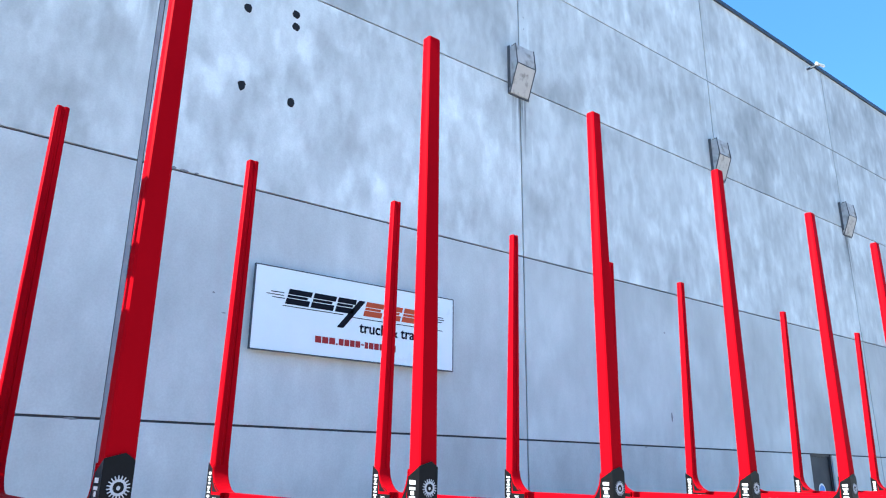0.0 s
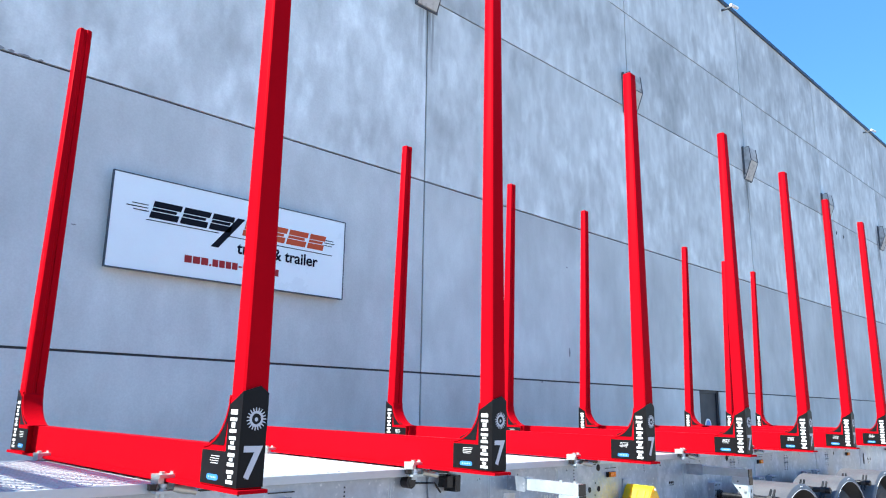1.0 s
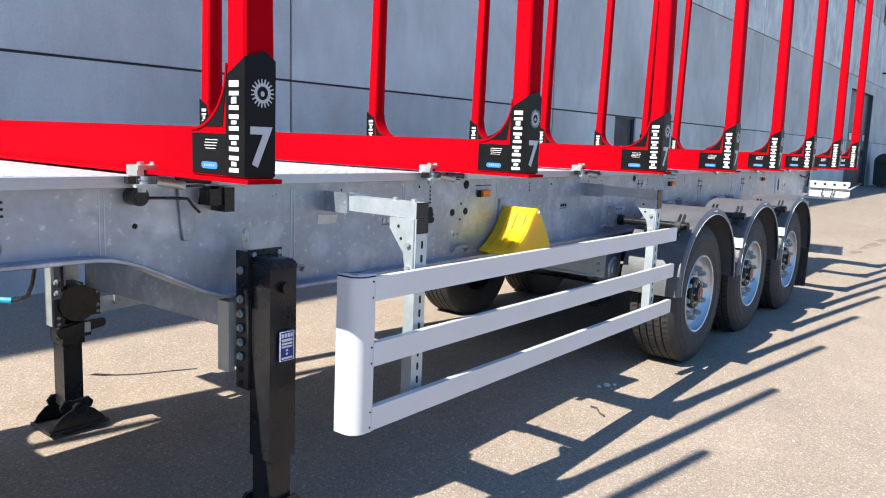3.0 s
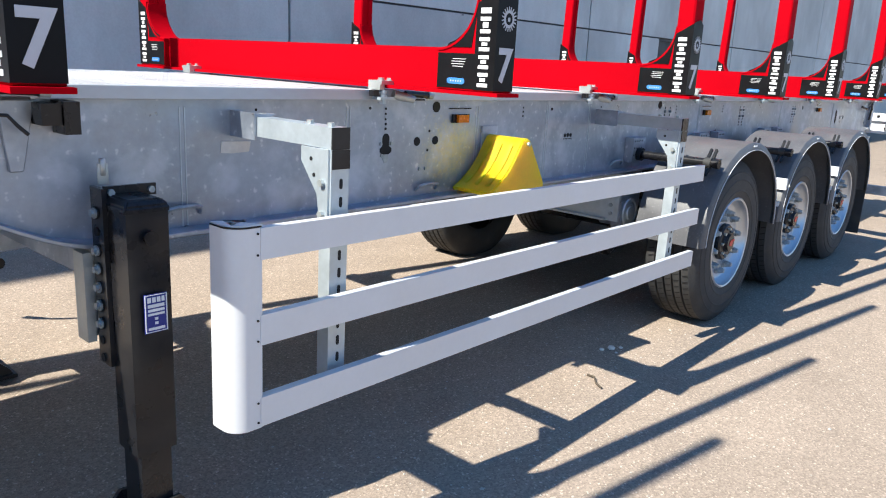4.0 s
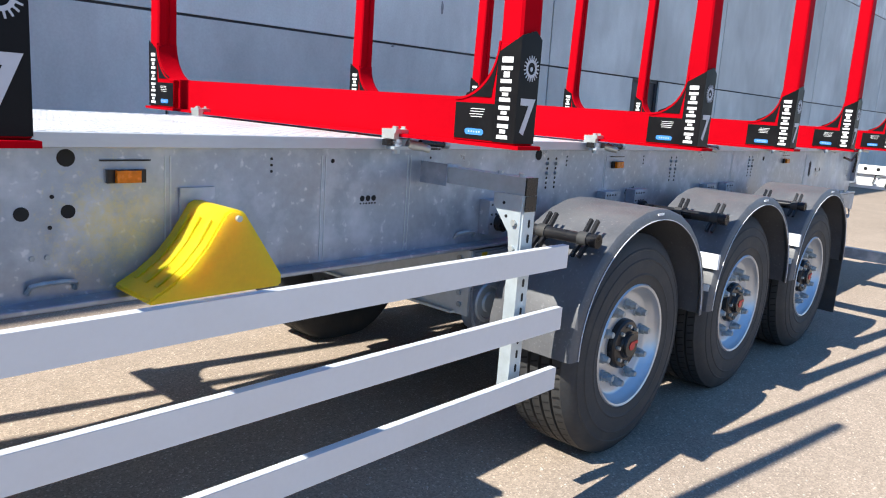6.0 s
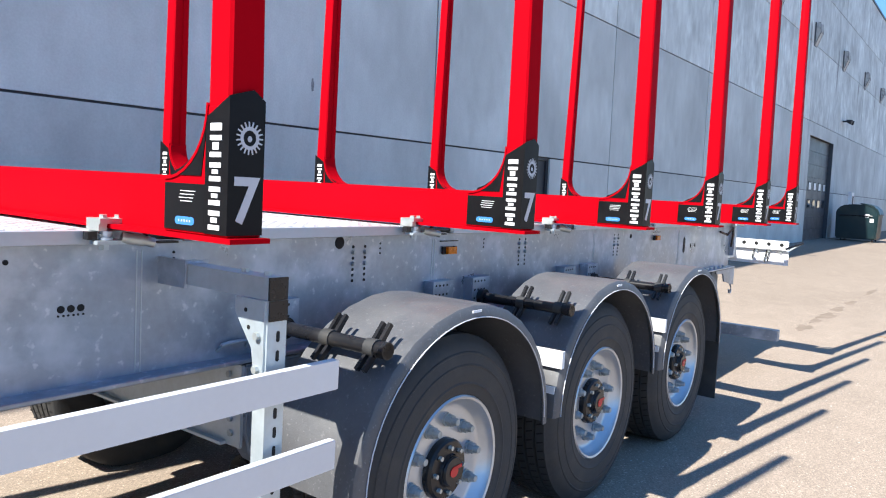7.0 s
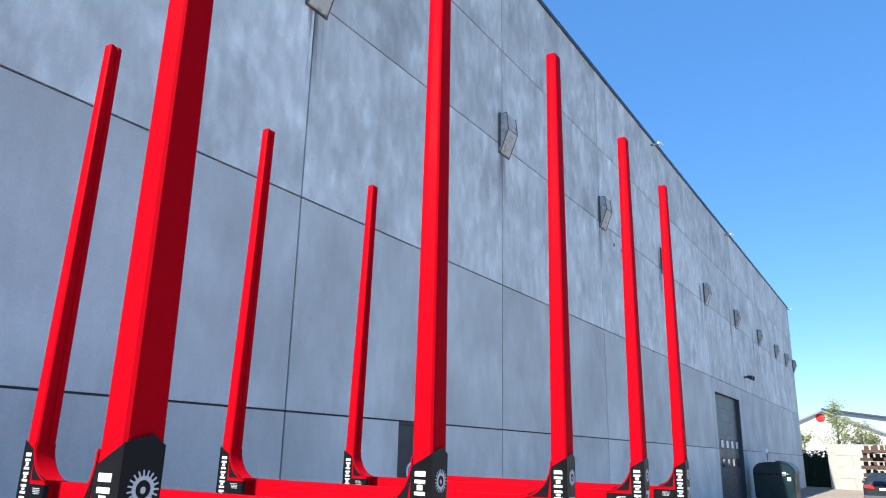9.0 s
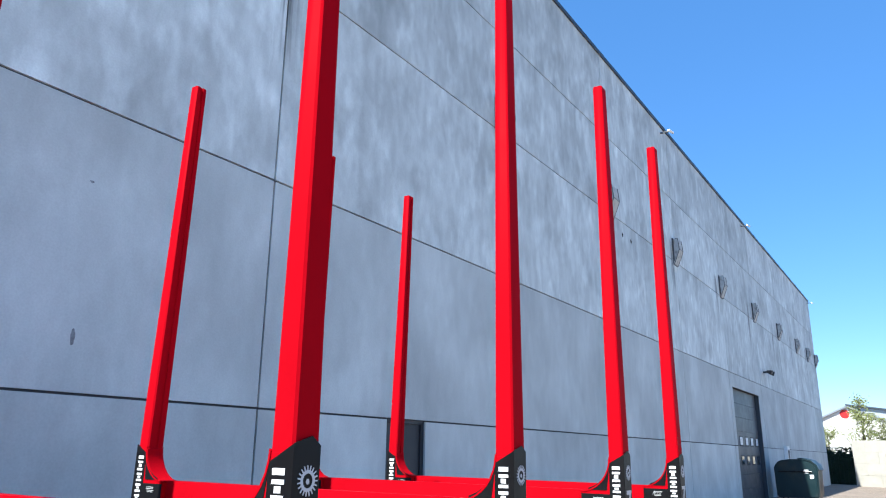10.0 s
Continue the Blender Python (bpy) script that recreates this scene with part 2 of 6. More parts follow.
def concrete():
    """Precast concrete: cloudy mottling, vertical run marks, pores; each panel a little different."""
    m = bpy.data.materials.new("precast_concrete")
    m.use_nodes = True
    nt = m.node_tree
    n, l = nt.nodes, nt.links
    b = n["Principled BSDF"]
    b.inputs["Roughness"].default_value = 0.72
    tc = n.new("ShaderNodeTexCoord")
    info = n.new("ShaderNodeObjectInfo")
    comb = n.new("ShaderNodeCombineXYZ")
    for k in range(3):
        l.new(info.outputs["Random"], comb.inputs[k])
    sc = n.new("ShaderNodeVectorMath")
    sc.operation = "SCALE"
    sc.inputs["Scale"].default_value = 53
    l.new(comb.outputs[0], sc.inputs[0])
    add = n.new("ShaderNodeVectorMath")
    l.new(tc.outputs["Object"], add.inputs[0])
    l.new(sc.outputs[0], add.inputs[1])

    def noise_of(scale, detail, stretch, lo, hi, a, c, dist=0.0, rough=0.55):
        mp = n.new("ShaderNodeMapping")
        mp.inputs["Scale"].default_value = stretch
        l.new(add.outputs[0], mp.inputs["Vector"])
        t = n.new("ShaderNodeTexNoise")
        t.inputs["Scale"].default_value, t.inputs["Detail"].default_value = scale, detail
        t.inputs["Distortion"].default_value = dist
        t.inputs["Roughness"].default_value = rough
        l.new(mp.outputs[0], t.inputs["Vector"])
        r = n.new("ShaderNodeMapRange")
        r.inputs["From Min"].default_value, r.inputs["From Max"].default_value = lo, hi
        r.inputs["To Min"].default_value, r.inputs["To Max"].default_value = a, c
        l.new(t.outputs[0], r.inputs["Value"])
        return r.outputs[0]

    def times(a, c):
        x = n.new("ShaderNodeMath")
        x.operation = "MULTIPLY"
        l.new(a, x.inputs[0])
        l.new(c, x.inputs[1])
        return x.outputs[0]

    cloud = noise_of(0.6, 5, (1, 1, 0.75), 0.3, 0.7, 0.84, 1.15, 0.3, 0.45)
    runs = noise_of(2.6, 3, (1.3, 1, 0.45), 0.3, 0.7, 0.965, 1.035, 0.0, 0.45)
    patches = noise_of(1.0, 5, (1, 1, 0.8), 0.50, 0.66, 1.0, 0.87, 0.0, 0.5)
    light = noise_of(2.2, 4, (1.1, 1, 0.55), 0.52, 0.64, 1.0, 1.12, 0.0, 0.5)
    grain = noise_of(45, 3, (1, 1, 1), 0.3, 0.7, 0.95, 1.05)
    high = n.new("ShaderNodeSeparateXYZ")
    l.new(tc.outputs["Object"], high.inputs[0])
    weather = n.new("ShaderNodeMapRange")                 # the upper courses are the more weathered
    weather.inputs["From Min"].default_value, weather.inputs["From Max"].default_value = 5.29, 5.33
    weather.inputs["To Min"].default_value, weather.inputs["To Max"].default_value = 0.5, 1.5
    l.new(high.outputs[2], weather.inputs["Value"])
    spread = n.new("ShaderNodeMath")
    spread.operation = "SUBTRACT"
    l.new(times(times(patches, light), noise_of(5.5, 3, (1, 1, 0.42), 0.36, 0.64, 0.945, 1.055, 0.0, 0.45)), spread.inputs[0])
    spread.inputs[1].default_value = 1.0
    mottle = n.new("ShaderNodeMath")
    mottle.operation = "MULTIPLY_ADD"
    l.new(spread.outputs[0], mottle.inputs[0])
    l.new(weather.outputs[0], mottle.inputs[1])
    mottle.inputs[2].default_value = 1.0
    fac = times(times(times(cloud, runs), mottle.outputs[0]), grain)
    r = n.new("ShaderNodeMapRange")
    r.inputs["To Min"].default_value, r.inputs["To Max"].default_value = 0.91, 1.08
    l.new(info.outputs["Random"], r.inputs["Value"])
    fac = times(fac, r.outputs[0])
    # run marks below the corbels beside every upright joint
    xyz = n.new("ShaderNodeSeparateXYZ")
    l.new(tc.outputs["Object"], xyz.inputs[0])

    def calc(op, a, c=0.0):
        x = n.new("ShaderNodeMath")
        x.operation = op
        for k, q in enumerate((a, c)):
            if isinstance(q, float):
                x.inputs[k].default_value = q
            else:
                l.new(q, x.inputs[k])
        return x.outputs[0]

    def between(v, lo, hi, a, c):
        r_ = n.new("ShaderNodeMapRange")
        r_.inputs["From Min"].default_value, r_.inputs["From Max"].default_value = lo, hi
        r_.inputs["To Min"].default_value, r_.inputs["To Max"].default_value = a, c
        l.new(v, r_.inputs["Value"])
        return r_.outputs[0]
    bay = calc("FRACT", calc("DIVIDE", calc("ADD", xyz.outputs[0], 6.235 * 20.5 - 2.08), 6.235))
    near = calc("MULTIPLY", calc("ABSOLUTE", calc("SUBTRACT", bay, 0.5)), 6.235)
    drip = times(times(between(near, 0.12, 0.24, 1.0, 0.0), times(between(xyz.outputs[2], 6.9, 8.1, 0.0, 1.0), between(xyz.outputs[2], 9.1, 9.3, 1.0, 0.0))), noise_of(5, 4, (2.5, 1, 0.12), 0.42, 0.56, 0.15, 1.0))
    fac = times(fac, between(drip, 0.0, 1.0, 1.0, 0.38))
    pale = times(times(between(calc("ABSOLUTE", calc("SUBTRACT", near, 0.24)), 0.03, 0.12, 1.0, 0.0), between(xyz.outputs[2], 5.6, 7.4, 0.0, 1.0)), noise_of(4, 4, (2.5, 1, 0.3), 0.5, 0.62, 0.0, 1.0))
    fac = times(fac, between(pale, 0.0, 1.0, 1.0, 1.16))
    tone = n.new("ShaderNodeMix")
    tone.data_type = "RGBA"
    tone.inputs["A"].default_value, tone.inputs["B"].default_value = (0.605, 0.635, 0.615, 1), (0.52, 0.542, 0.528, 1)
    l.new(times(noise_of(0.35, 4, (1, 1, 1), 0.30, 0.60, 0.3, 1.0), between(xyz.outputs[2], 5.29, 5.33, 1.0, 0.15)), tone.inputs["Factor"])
    col = n.new("ShaderNodeVectorMath")
    col.operation = "SCALE"
    l.new(tone.outputs["Result"], col.inputs[0])
    l.new(fac, col.inputs["Scale"])
    l.new(col.outputs[0], b.inputs["Base Color"])
    t = n.new("ShaderNodeTexNoise")
    t.inputs["Scale"].default_value, t.inputs["Detail"].default_value = 12, 8
    l.new(add.outputs[0], t.inputs["Vector"])
    bp = n.new("ShaderNodeBump")
    bp.inputs["Strength"].default_value, bp.inputs["Distance"].default_value = 0.12, 0.02
    l.new(t.outputs[0], bp.inputs["Height"])
    l.new(bp.outputs[0], b.inputs["Normal"])
    return m


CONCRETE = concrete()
CORBEL = material("weathered_cast_concrete", (0.47, 0.48, 0.47), 0.8, var=0.16, scale=5, dirt=(0.10, 0.09, 0.075), dirt_amt=0.75, dirt_scale=6, bump=0.1)
# splayed face: ground bounce painted as a paler warm tone, with dark stains
SPLAY = material("pale_cast_face", (0.52, 0.51, 0.48), 0.8, var=0.1, scale=4, dirt=(0.12, 0.11, 0.10), dirt_amt=0.7, dirt_scale=9, bump=0.1)
CONCRETE_DARK = material("joint_mastic", (0.055, 0.058, 0.068), 0.8, var=0.2, scale=2)


def asphalt():
    """Worn sun-bleached asphalt: pale aggregate grains, stains, faint tyre-dark patches and a few ochre spills."""
    m = bpy.data.materials.new("worn_asphalt")
    m.use_nodes = True
    nt = m.node_tree
    n, l = nt.nodes, nt.links
    b = n["Principled BSDF"]
    b.inputs["Roughness"].default_value = 0.9
    b.inputs["Specular IOR Level"].default_value = 0.03
    tc = n.new("ShaderNodeTexCoord")

    def ranged(out, lo, hi, a, c):
        r = n.new("ShaderNodeMapRange")
        r.inputs["From Min"].default_value, r.inputs["From Max"].default_value = lo, hi
        r.inputs["To Min"].default_value, r.inputs["To Max"].default_value = a, c
        l.new(out, r.inputs["Value"])
        return r.outputs[0]

    def noise_out(scale, detail, dist=0.0):
        t = n.new("ShaderNodeTexNoise")
        t.inputs["Scale"].default_value, t.inputs["Detail"].default_value = scale, detail
        t.inputs["Distortion"].default_value = dist
        l.new(tc.outputs["Object"], t.inputs["Vector"])
        return t.outputs[0]

    def times(a, c):
        x = n.new("ShaderNodeMath")
        x.operation = "MULTIPLY"
        l.new(a, x.inputs[0])
        l.new(c, x.inputs[1])
        return x.outputs[0]

    v = n.new("ShaderNodeTexVoronoi")
    v.inputs["Scale"].default_value = 120
    l.new(tc.outputs["Object"], v.inputs["Vector"])
    sep = n.new("ShaderNodeSeparateColor")
    l.new(v.outputs["Color"], sep.inputs[0])
    stones = ranged(sep.outputs[0], 0.0, 1.0, 0.80, 1.20)
    big = ranged(noise_out(0.35, 5, 0.4), 0.3, 0.7, 0.93, 1.07)
    mid = ranged(noise_out(2.5, 6), 0.3, 0.7, 0.94, 1.06)
    fine = ranged(noise_out(140, 2), 0.3, 0.7, 0.93, 1.07)
    stain = ranged(noise_out(0.8, 7, 1.0), 0.62, 0.72, 1.0, 0.92)
    pale = ranged(sep.outputs[1], 0.93, 0.95, 1.0, 1.5)     # here and there a bare pale stone
    place = n.new("ShaderNodeSeparateXYZ")
    l.new(tc.outputs["Object"], place.inputs[0])
    far_tone = ranged(place.outputs[0], 14.0, 26.0, 1.0, 0.86)    # gradually darker from x = 14 to x = 26
    fac = times(times(times(times(times(times(stones, pale), big), mid), fine), stain), far_tone)
    col = n.new("ShaderNodeVectorMath")
    col.operation = "SCALE"
    col.inputs[0].default_value = (0.315, 0.255, 0.203)
    l.new(fac, col.inputs["Scale"])
    l.new(col.outputs[0], b.inputs["Base Color"])
    bp = n.new("ShaderNodeBump")
    bp.inputs["Strength"].default_value, bp.inputs["Distance"].default_value = 0.3, 0.005
    l.new(v.outputs["Distance"], bp.inputs["Height"])
    l.new(bp.outputs[0], b.inputs["Normal"])
    return m


ASPHALT = asphalt()


# ---- mesh helpers ----
def box(bm, x0, x1, y0, y1, z0, z1):
    vs = [bm.verts.new(p) for p in ((x0, y0, z0), (x1, y0, z0), (x1, y1, z0), (x0, y1, z0),
                                    (x0, y0, z1), (x1, y0, z1), (x1, y1, z1), (x0, y1, z1))]
    for f in ((3, 2, 1, 0), (4, 5, 6, 7), (0, 1, 5, 4), (1, 2, 6, 5), (2, 3, 7, 6), (3, 0, 4, 7)):
        bm.faces.new([vs[i] for i in f])
    return vs


def put(axis, a, b, h):
    """A point with h along the named axis and (a, b) along the other two, in x, y, z order."""
    return {"x": (h, a, b), "y": (a, h, b), "z": (a, b, h)}[axis]


def prism(bm, poly, axis, lo, hi):
    low = [bm.verts.new(put(axis, a, b, lo)) for a, b in poly]
    top = [bm.verts.new(put(axis, a, b, hi)) for a, b in poly]
    bm.faces.new(low[::-1])
    bm.faces.new(top)
    for i in range(len(poly)):
        j = (i + 1) % len(poly)
        bm.faces.new((low[i], low[j], top[j], top[i]))
    bmesh.ops.recalc_face_normals(bm, faces=bm.faces)


def loft(bm, rings, caps=True, closed=True):
    rows = [[bm.verts.new(p) for p in ring] for ring in rings]
    k = len(rows[0])
    for a, b in zip(rows, rows[1:]):
        for i in range(k if closed else k - 1):
            j = (i + 1) % k
            bm.faces.new((a[i], a[j], b[j], b[i]))
    if caps:
        bm.faces.new(rows[0][::-1])
        bm.faces.new(rows[-1])
    bmesh.ops.recalc_face_normals(bm, faces=bm.faces)


def cyl(bm, p0, p1, r, seg=14, r2=None):
    a, b = Vector(p0), Vector(p1)
    q = (b - a).to_track_quat("Z", "Y")
    ring = lambda c, rr: [c + q @ Vector((rr * math.cos(2 * math.pi * i / seg), rr * math.sin(2 * math.pi * i / seg), 0)) for i in range(seg)]
    loft(bm, [ring(a, r), ring(b, r if r2 is None else r2)])


def sweep(bm, pts, r, seg=8):
    pts = [Vector(p) for p in pts]
    rings = []
    for i, p in enumerate(pts):
        d = (pts[min(i + 1, len(pts) - 1)] - pts[max(i - 1, 0)]).normalized()
        q = d.to_track_quat("Z", "Y")
        rings.append([p + q @ Vector((r * math.cos(2 * math.pi * k / seg), r * math.sin(2 * math.pi * k / seg), 0)) for k in range(seg)])
    loft(bm, rings)


def lathe(bm, prof, centre, seg=48, axis="y", closed=False):
    """Turn a profile of (radius, offset along the axis) about the axis through centre."""
    cx, cy, cz = centre
    rings = []
    for k in range(seg):
        a = 2 * math.pi * k / seg
        c, s_ = math.cos(a), math.sin(a)
        if axis == "y":
            rings.append([(cx + r * c, cy + h, cz + r * s_) for r, h in prof])
        elif axis == "z":
            rings.append([(cx + r * c, cy + r * s_, cz + h) for r, h in prof])
        else:
            rings.append([(cx + h, cy + r * c, cz + r * s_) for r, h in prof])
    rows = [[bm.verts.new(p) for p in ring] for ring in rings]
    m = len(prof)
    for k in range(seg):
        a, b = rows[k], rows[(k + 1) % seg]
        for i in range(m if closed else m - 1):
            j = (i + 1) % m
            bm.faces.new((a[i], a[j], b[j], b[i]))
    bmesh.ops.remove_doubles(bm, verts=bm.verts, dist=1e-5)
    bmesh.ops.recalc_face_normals(bm, faces=bm.faces)


def soften(bm, w=0.004, seg=1, limit=35):
    """Round the sharp edges."""
    es = [e for e in bm.edges if len(e.link_faces) == 2 and e.calc_face_angle(0) > radians(limit)]
    bmesh.ops.bevel(bm, geom=es, offset=w, segments=seg, affect="EDGES", clamp_overlap=True)


def mesh_of(name, bm, mat, smooth=True):
    me = bpy.data.meshes.new(name)
    bm.normal_update()
    bm.to_mesh(me)
    bm.free()
    for mm in (mat if isinstance(mat, (list, tuple)) else [mat]):
        me.materials.append(mm)
    if smooth:
        me.shade_smooth()
        me.set_sharp_from_angle(angle=radians(38))
    return me


def part(name, bm, mat, parent=None, label="", at=None):
    ob = new(name, mesh_of(name, bm, mat))
    ob.parent = parent
    if at is not None:
        ob.matrix_basis = at
    if label:
        ob["label"] = label
    return ob


def again(ob, at, parent=None):
    """Another object on the same mesh."""
    o = new(ob.name.split(".")[0], ob.data)
    o.parent = parent or ob.parent
    o.matrix_basis = at
    if "label" in ob:
        o["label"] = ob["label"]
    return o


def B():
    return bmesh.new()


def thing(name, label, category, at=None, group="", kind=""):
    e = new(name)
    e.empty_display_size = 0.2
    if at is not None:
        e.matrix_basis = at
    return tagged(e, label, category, group, kind)


def letters(text, size, depth, mat, name, parent, at, heavy=0.0):
    cu = bpy.data.curves.new(name, "FONT")
    cu.body, cu.size, cu.extrude, cu.offset = text, size, depth, heavy
    tmp = new("tmp_text", cu)
    bpy.context.view_layer.update()
    me = bpy.data.meshes.new_from_object(tmp.evaluated_get(bpy.context.evaluated_depsgraph_get()))
    bpy.data.objects.remove(tmp)
    me.materials.clear()
    me.materials.append(mat)
    ob = new(name, me)
    ob.parent, ob.matrix_basis = parent, at
    return ob


def arc(cx, cy, rx, ry, a0, a1, k):
    return [(cx + rx * math.cos(radians(a0 + (a1 - a0) * i / k)), cy + ry * math.sin(radians(a0 + (a1 - a0) * i / k))) for i in range(k + 1)]


# ---- ground ----
bm = B()
xs = [-900, -60, -8, 30, 90, 900]
ys = [-900, -60, -8, 12, 60, 900]
SLOPE = 0.026                                           # the yard falls away from the building
fall = lambda y: SLOPE * (min(max(y, -8), 12) - 3.4) - 0.05
grid = [[bm.verts.new((x, y, fall(y))) for x in xs] for y in ys]
for j in range(5):
    for i in range(5):
        bm.faces.new((grid[j][i], grid[j][i + 1], grid[j + 1][i + 1], grid[j + 1][i]))
ground = part("ground", bm, ASPHALT)
tagged(ground, "pale worn asphalt yard with scattered grit", "ground", kind="structure")

# ---- warehouse wall ----
WY = 8.71                                            # outer face of the wall
ROOF = 13.50
ROWS_Z = [0.0, 2.338, 5.31, 8.49, 10.87, ROOF - 0.06]
COLS_X = [2.08 + 6.235 * k for k in range(-5, 5)] + [33.65, 40.3, 47.1, 53.9, 60.4, 65.9, 69.5]
END_X = COLS_X[-1]
DOOR = (17.15, 18.18, 0.0, 2.345)
GATE = (40.8, 46.25, 0.0, 4.73)


def slab_with_holes(bm, x0, x1, y0, y1, z0, z1, holes):
    """A wall slab with rectangular openings that stand on its lower edge."""
    cut = sorted([h for h in holes if h[0] < x1 and h[1] > x0 and h[3] > z0])
    x = x0
    for a, b, c, d in cut:
        a, b, d = max(a, x0), min(b, x1), min(d, z1)
        if a > x + 1e-4:
            box(bm, x, a, y0, y1, z0, z1)
        if d < z1 - 1e-4:
            box(bm, a, b, y0, y1, d, z1)
        x = b
    if x < x1 - 1e-4:
        box(bm, x, x1, y0, y1, z0, z1)


bm = B()
slab_with_holes(bm, COLS_X[0] + 0.02, END_X - 0.02, WY + 0.035, WY + 0.30, 0, ROOF - 0.08, [DOOR, GATE])
wall = part("wall_south", bm, CONCRETE_DARK)
tagged(wall, "tall warehouse wall of grey precast concrete panels", "wall", kind="structure")

bm = B()
box(bm, COLS_X[0] + 0.02, COLS_X[0] + 0.3, WY + 0.31, 60, 0, ROOF - 0.08)
box(bm, END_X - 0.3, END_X - 0.02, WY + 0.31, 60, 0, ROOF - 0.08)
box(bm, COLS_X[0] + 0.02, END_X - 0.02, 60.0, 60.3, 0, ROOF - 0.08)
tagged(part("wall_back", bm, CONCRETE), "plain grey concrete side and rear walls of the warehouse", "wall", kind="structure")
bm = B()
box(bm, COLS_X[0] + 0.02, END_X - 0.02, WY + 0.1, 60.3, ROOF - 0.07, ROOF + 0.02)
tagged(part("roof", bm, ROOFGREY), "flat grey warehouse roof", "roof", kind="structure")
bm = B()
prism(bm, [(WY - 0.05, ROOF - 0.075), (WY + 0.3, ROOF - 0.075), (WY + 0.3, ROOF + 0.06), (WY - 0.05, ROOF + 0.035)], "x", COLS_X[0], END_X + 0.05)
tagged(part("roof_coping", bm, COPING), "dark metal coping along the roof edge", "trim", kind="structure")


# ---- warehouse fittings ----
def corbel(x, ztop=9.19):
    """Concrete corbel: an upright box with a splayed lower front and a thin steel back plate."""
    th = thing("wall_corbel", "grey concrete corbel with steel back plate on the wall", "corbel", pose(x, WY, ztop), "corbels along the wall")
    bm = B()
    prism(bm, [(-0.004, 0.0), (-0.20, 0.0), (-0.24, -0.40), (-0.04, -0.90), (-0.004, -0.90)], "x", 0.016, 0.47)
    soften(bm, 0.012)
    part("body", bm, CORBEL, th)
    bm = B()
    prism(bm, [(-0.2435, -0.412), (-0.0445, -0.898), (-0.0405, -0.896), (-0.2395, -0.410)], "x", 0.030, 0.453)
    part("splayed_face", bm, SPLAY, th, "stained underside with ground bounce in its colour")
    bm = B()
    for x in (0.014, 0.461):
        prism(bm, [(-0.10, 0.004), (-0.212, 0.004), (-0.255, -0.40), (-0.235, -0.43), (-0.200, -0.01), (-0.10, -0.01)], "x", x, x + 0.010)
        prism(bm, [(-0.256, -0.40), (-0.047, -0.915), (-0.032, -0.90), (-0.236, -0.40)], "x", x, x + 0.010)
    box(bm, 0.0245, 0.4605, -0.254, -0.242, -0.406, -0.397)
    part("edge_angle", bm, GATEGREY, th)
    bm = B()
    box(bm, 0.0, 0.5, -0.022, -0.003, -0.93, 0.03)
    box(bm, 0.0, 0.014, -0.06, -0.022, -0.80, 0.03)
    part("back_plate", bm, GATEGREY, th)
    return th


first = corbel(8.02)
for x, z in ((1.83, 9.19), (14.31, 9.24), (20.6, 9.19), (26.95, 9.23), (33.35, 9.27), (40.05, 9.32), (46.8, 9.32), (53.6, 9.32), (60.15, 9.32), (64.9, 9.32), (68.9, 9.32)):
    copy_thing(first, pose(x, WY, z))


def roof_light(x):
    th = thing("roof_edge_light", "small white tubular floodlight on the roof edge", "wall lamp", pose(x, WY - 0.06, ROOF - 0.30), "floodlights on the roof edge")
    bm = B()
    cyl(bm, (-0.16, -0.28, -0.02), (0.16, -0.34, -0.02), 0.045, 12)
    part("tube", bm, WHITEPAINT, th)
    bm = B()
    box(bm, -0.03, 0.03, -0.32, 0.06, -0.02, 0.02)
    part("arm", bm, COPING, th)
    return th


lamp0 = roof_light(19.95)
for x in (33.0, 46.2, 68.8):
    copy_thing(lamp0, pose(x, WY - 0.06, ROOF - 0.30))

wl = thing("wall_lamp", "small dark twin spotlight on a wall bracket", "wall lamp", pose(48.1, WY, 6.02))
bm = B()
box(bm, -0.08, 0.08, -0.30, -0.003, -0.04, 0.04)
part("bracket", bm, DOORGREY, wl)
for sx in (-0.28, 0.28):
    bm = B()
    cyl(bm, (sx, -0.22, 0.0), (sx * 1.1, -0.46, -0.07), 0.07, 10, 0.12)
    part("spotlight", bm, DOORGREY, wl)

eb = thing("electric_box", "small pale electrical box on the wall", "box", pose(51.9, WY, 1.75))
bm = B()
box(bm, -0.35, 0.35, -0.18, -0.003, 0, 0.75)
soften(bm, 0.015)
part("body", bm, WHITEPAINT, eb)
bm = B()
box(bm, -0.2, 0.2, -0.19, -0.181, 0.1, 0.55)
part("panel", bm, DOORGREY, eb)


def anchor_recess(x, z, sx=0.055, sz=0.07):
    """A rough lifting recess in the panel, its inner shade drawn as a near-black plate."""
    rnd = random.Random(int(x * 100 + z * 7))
    bm = B()
    ring = []
    for k in range(11):
        a = 2 * math.pi * k / 11
        ring.append((sx * rnd.uniform(0.8, 1.2) * math.cos(a), sz * rnd.uniform(0.8, 1.2) * math.sin(a)))
    prism(bm, ring, "y", -0.004, 0.012)
    ob = part("anchor_recess", bm, HOLE, None, "", pose(x, WY, z))
    return tagged(ob, "dark broken-out lifting recess in the concrete wall", "recess", "recesses in the wall")


for x, z in ((3.19, 7.89), (3.9, 8.10), (3.91, 7.90), (3.206, 6.71), (3.923, 6.70), (28.22, 8.09), (28.94, 8.07)):
    anchor_recess(x, z)

SCAR = material("dark_concrete_scar", (0.24, 0.245, 0.25), 0.9, var=0.3, scale=30)


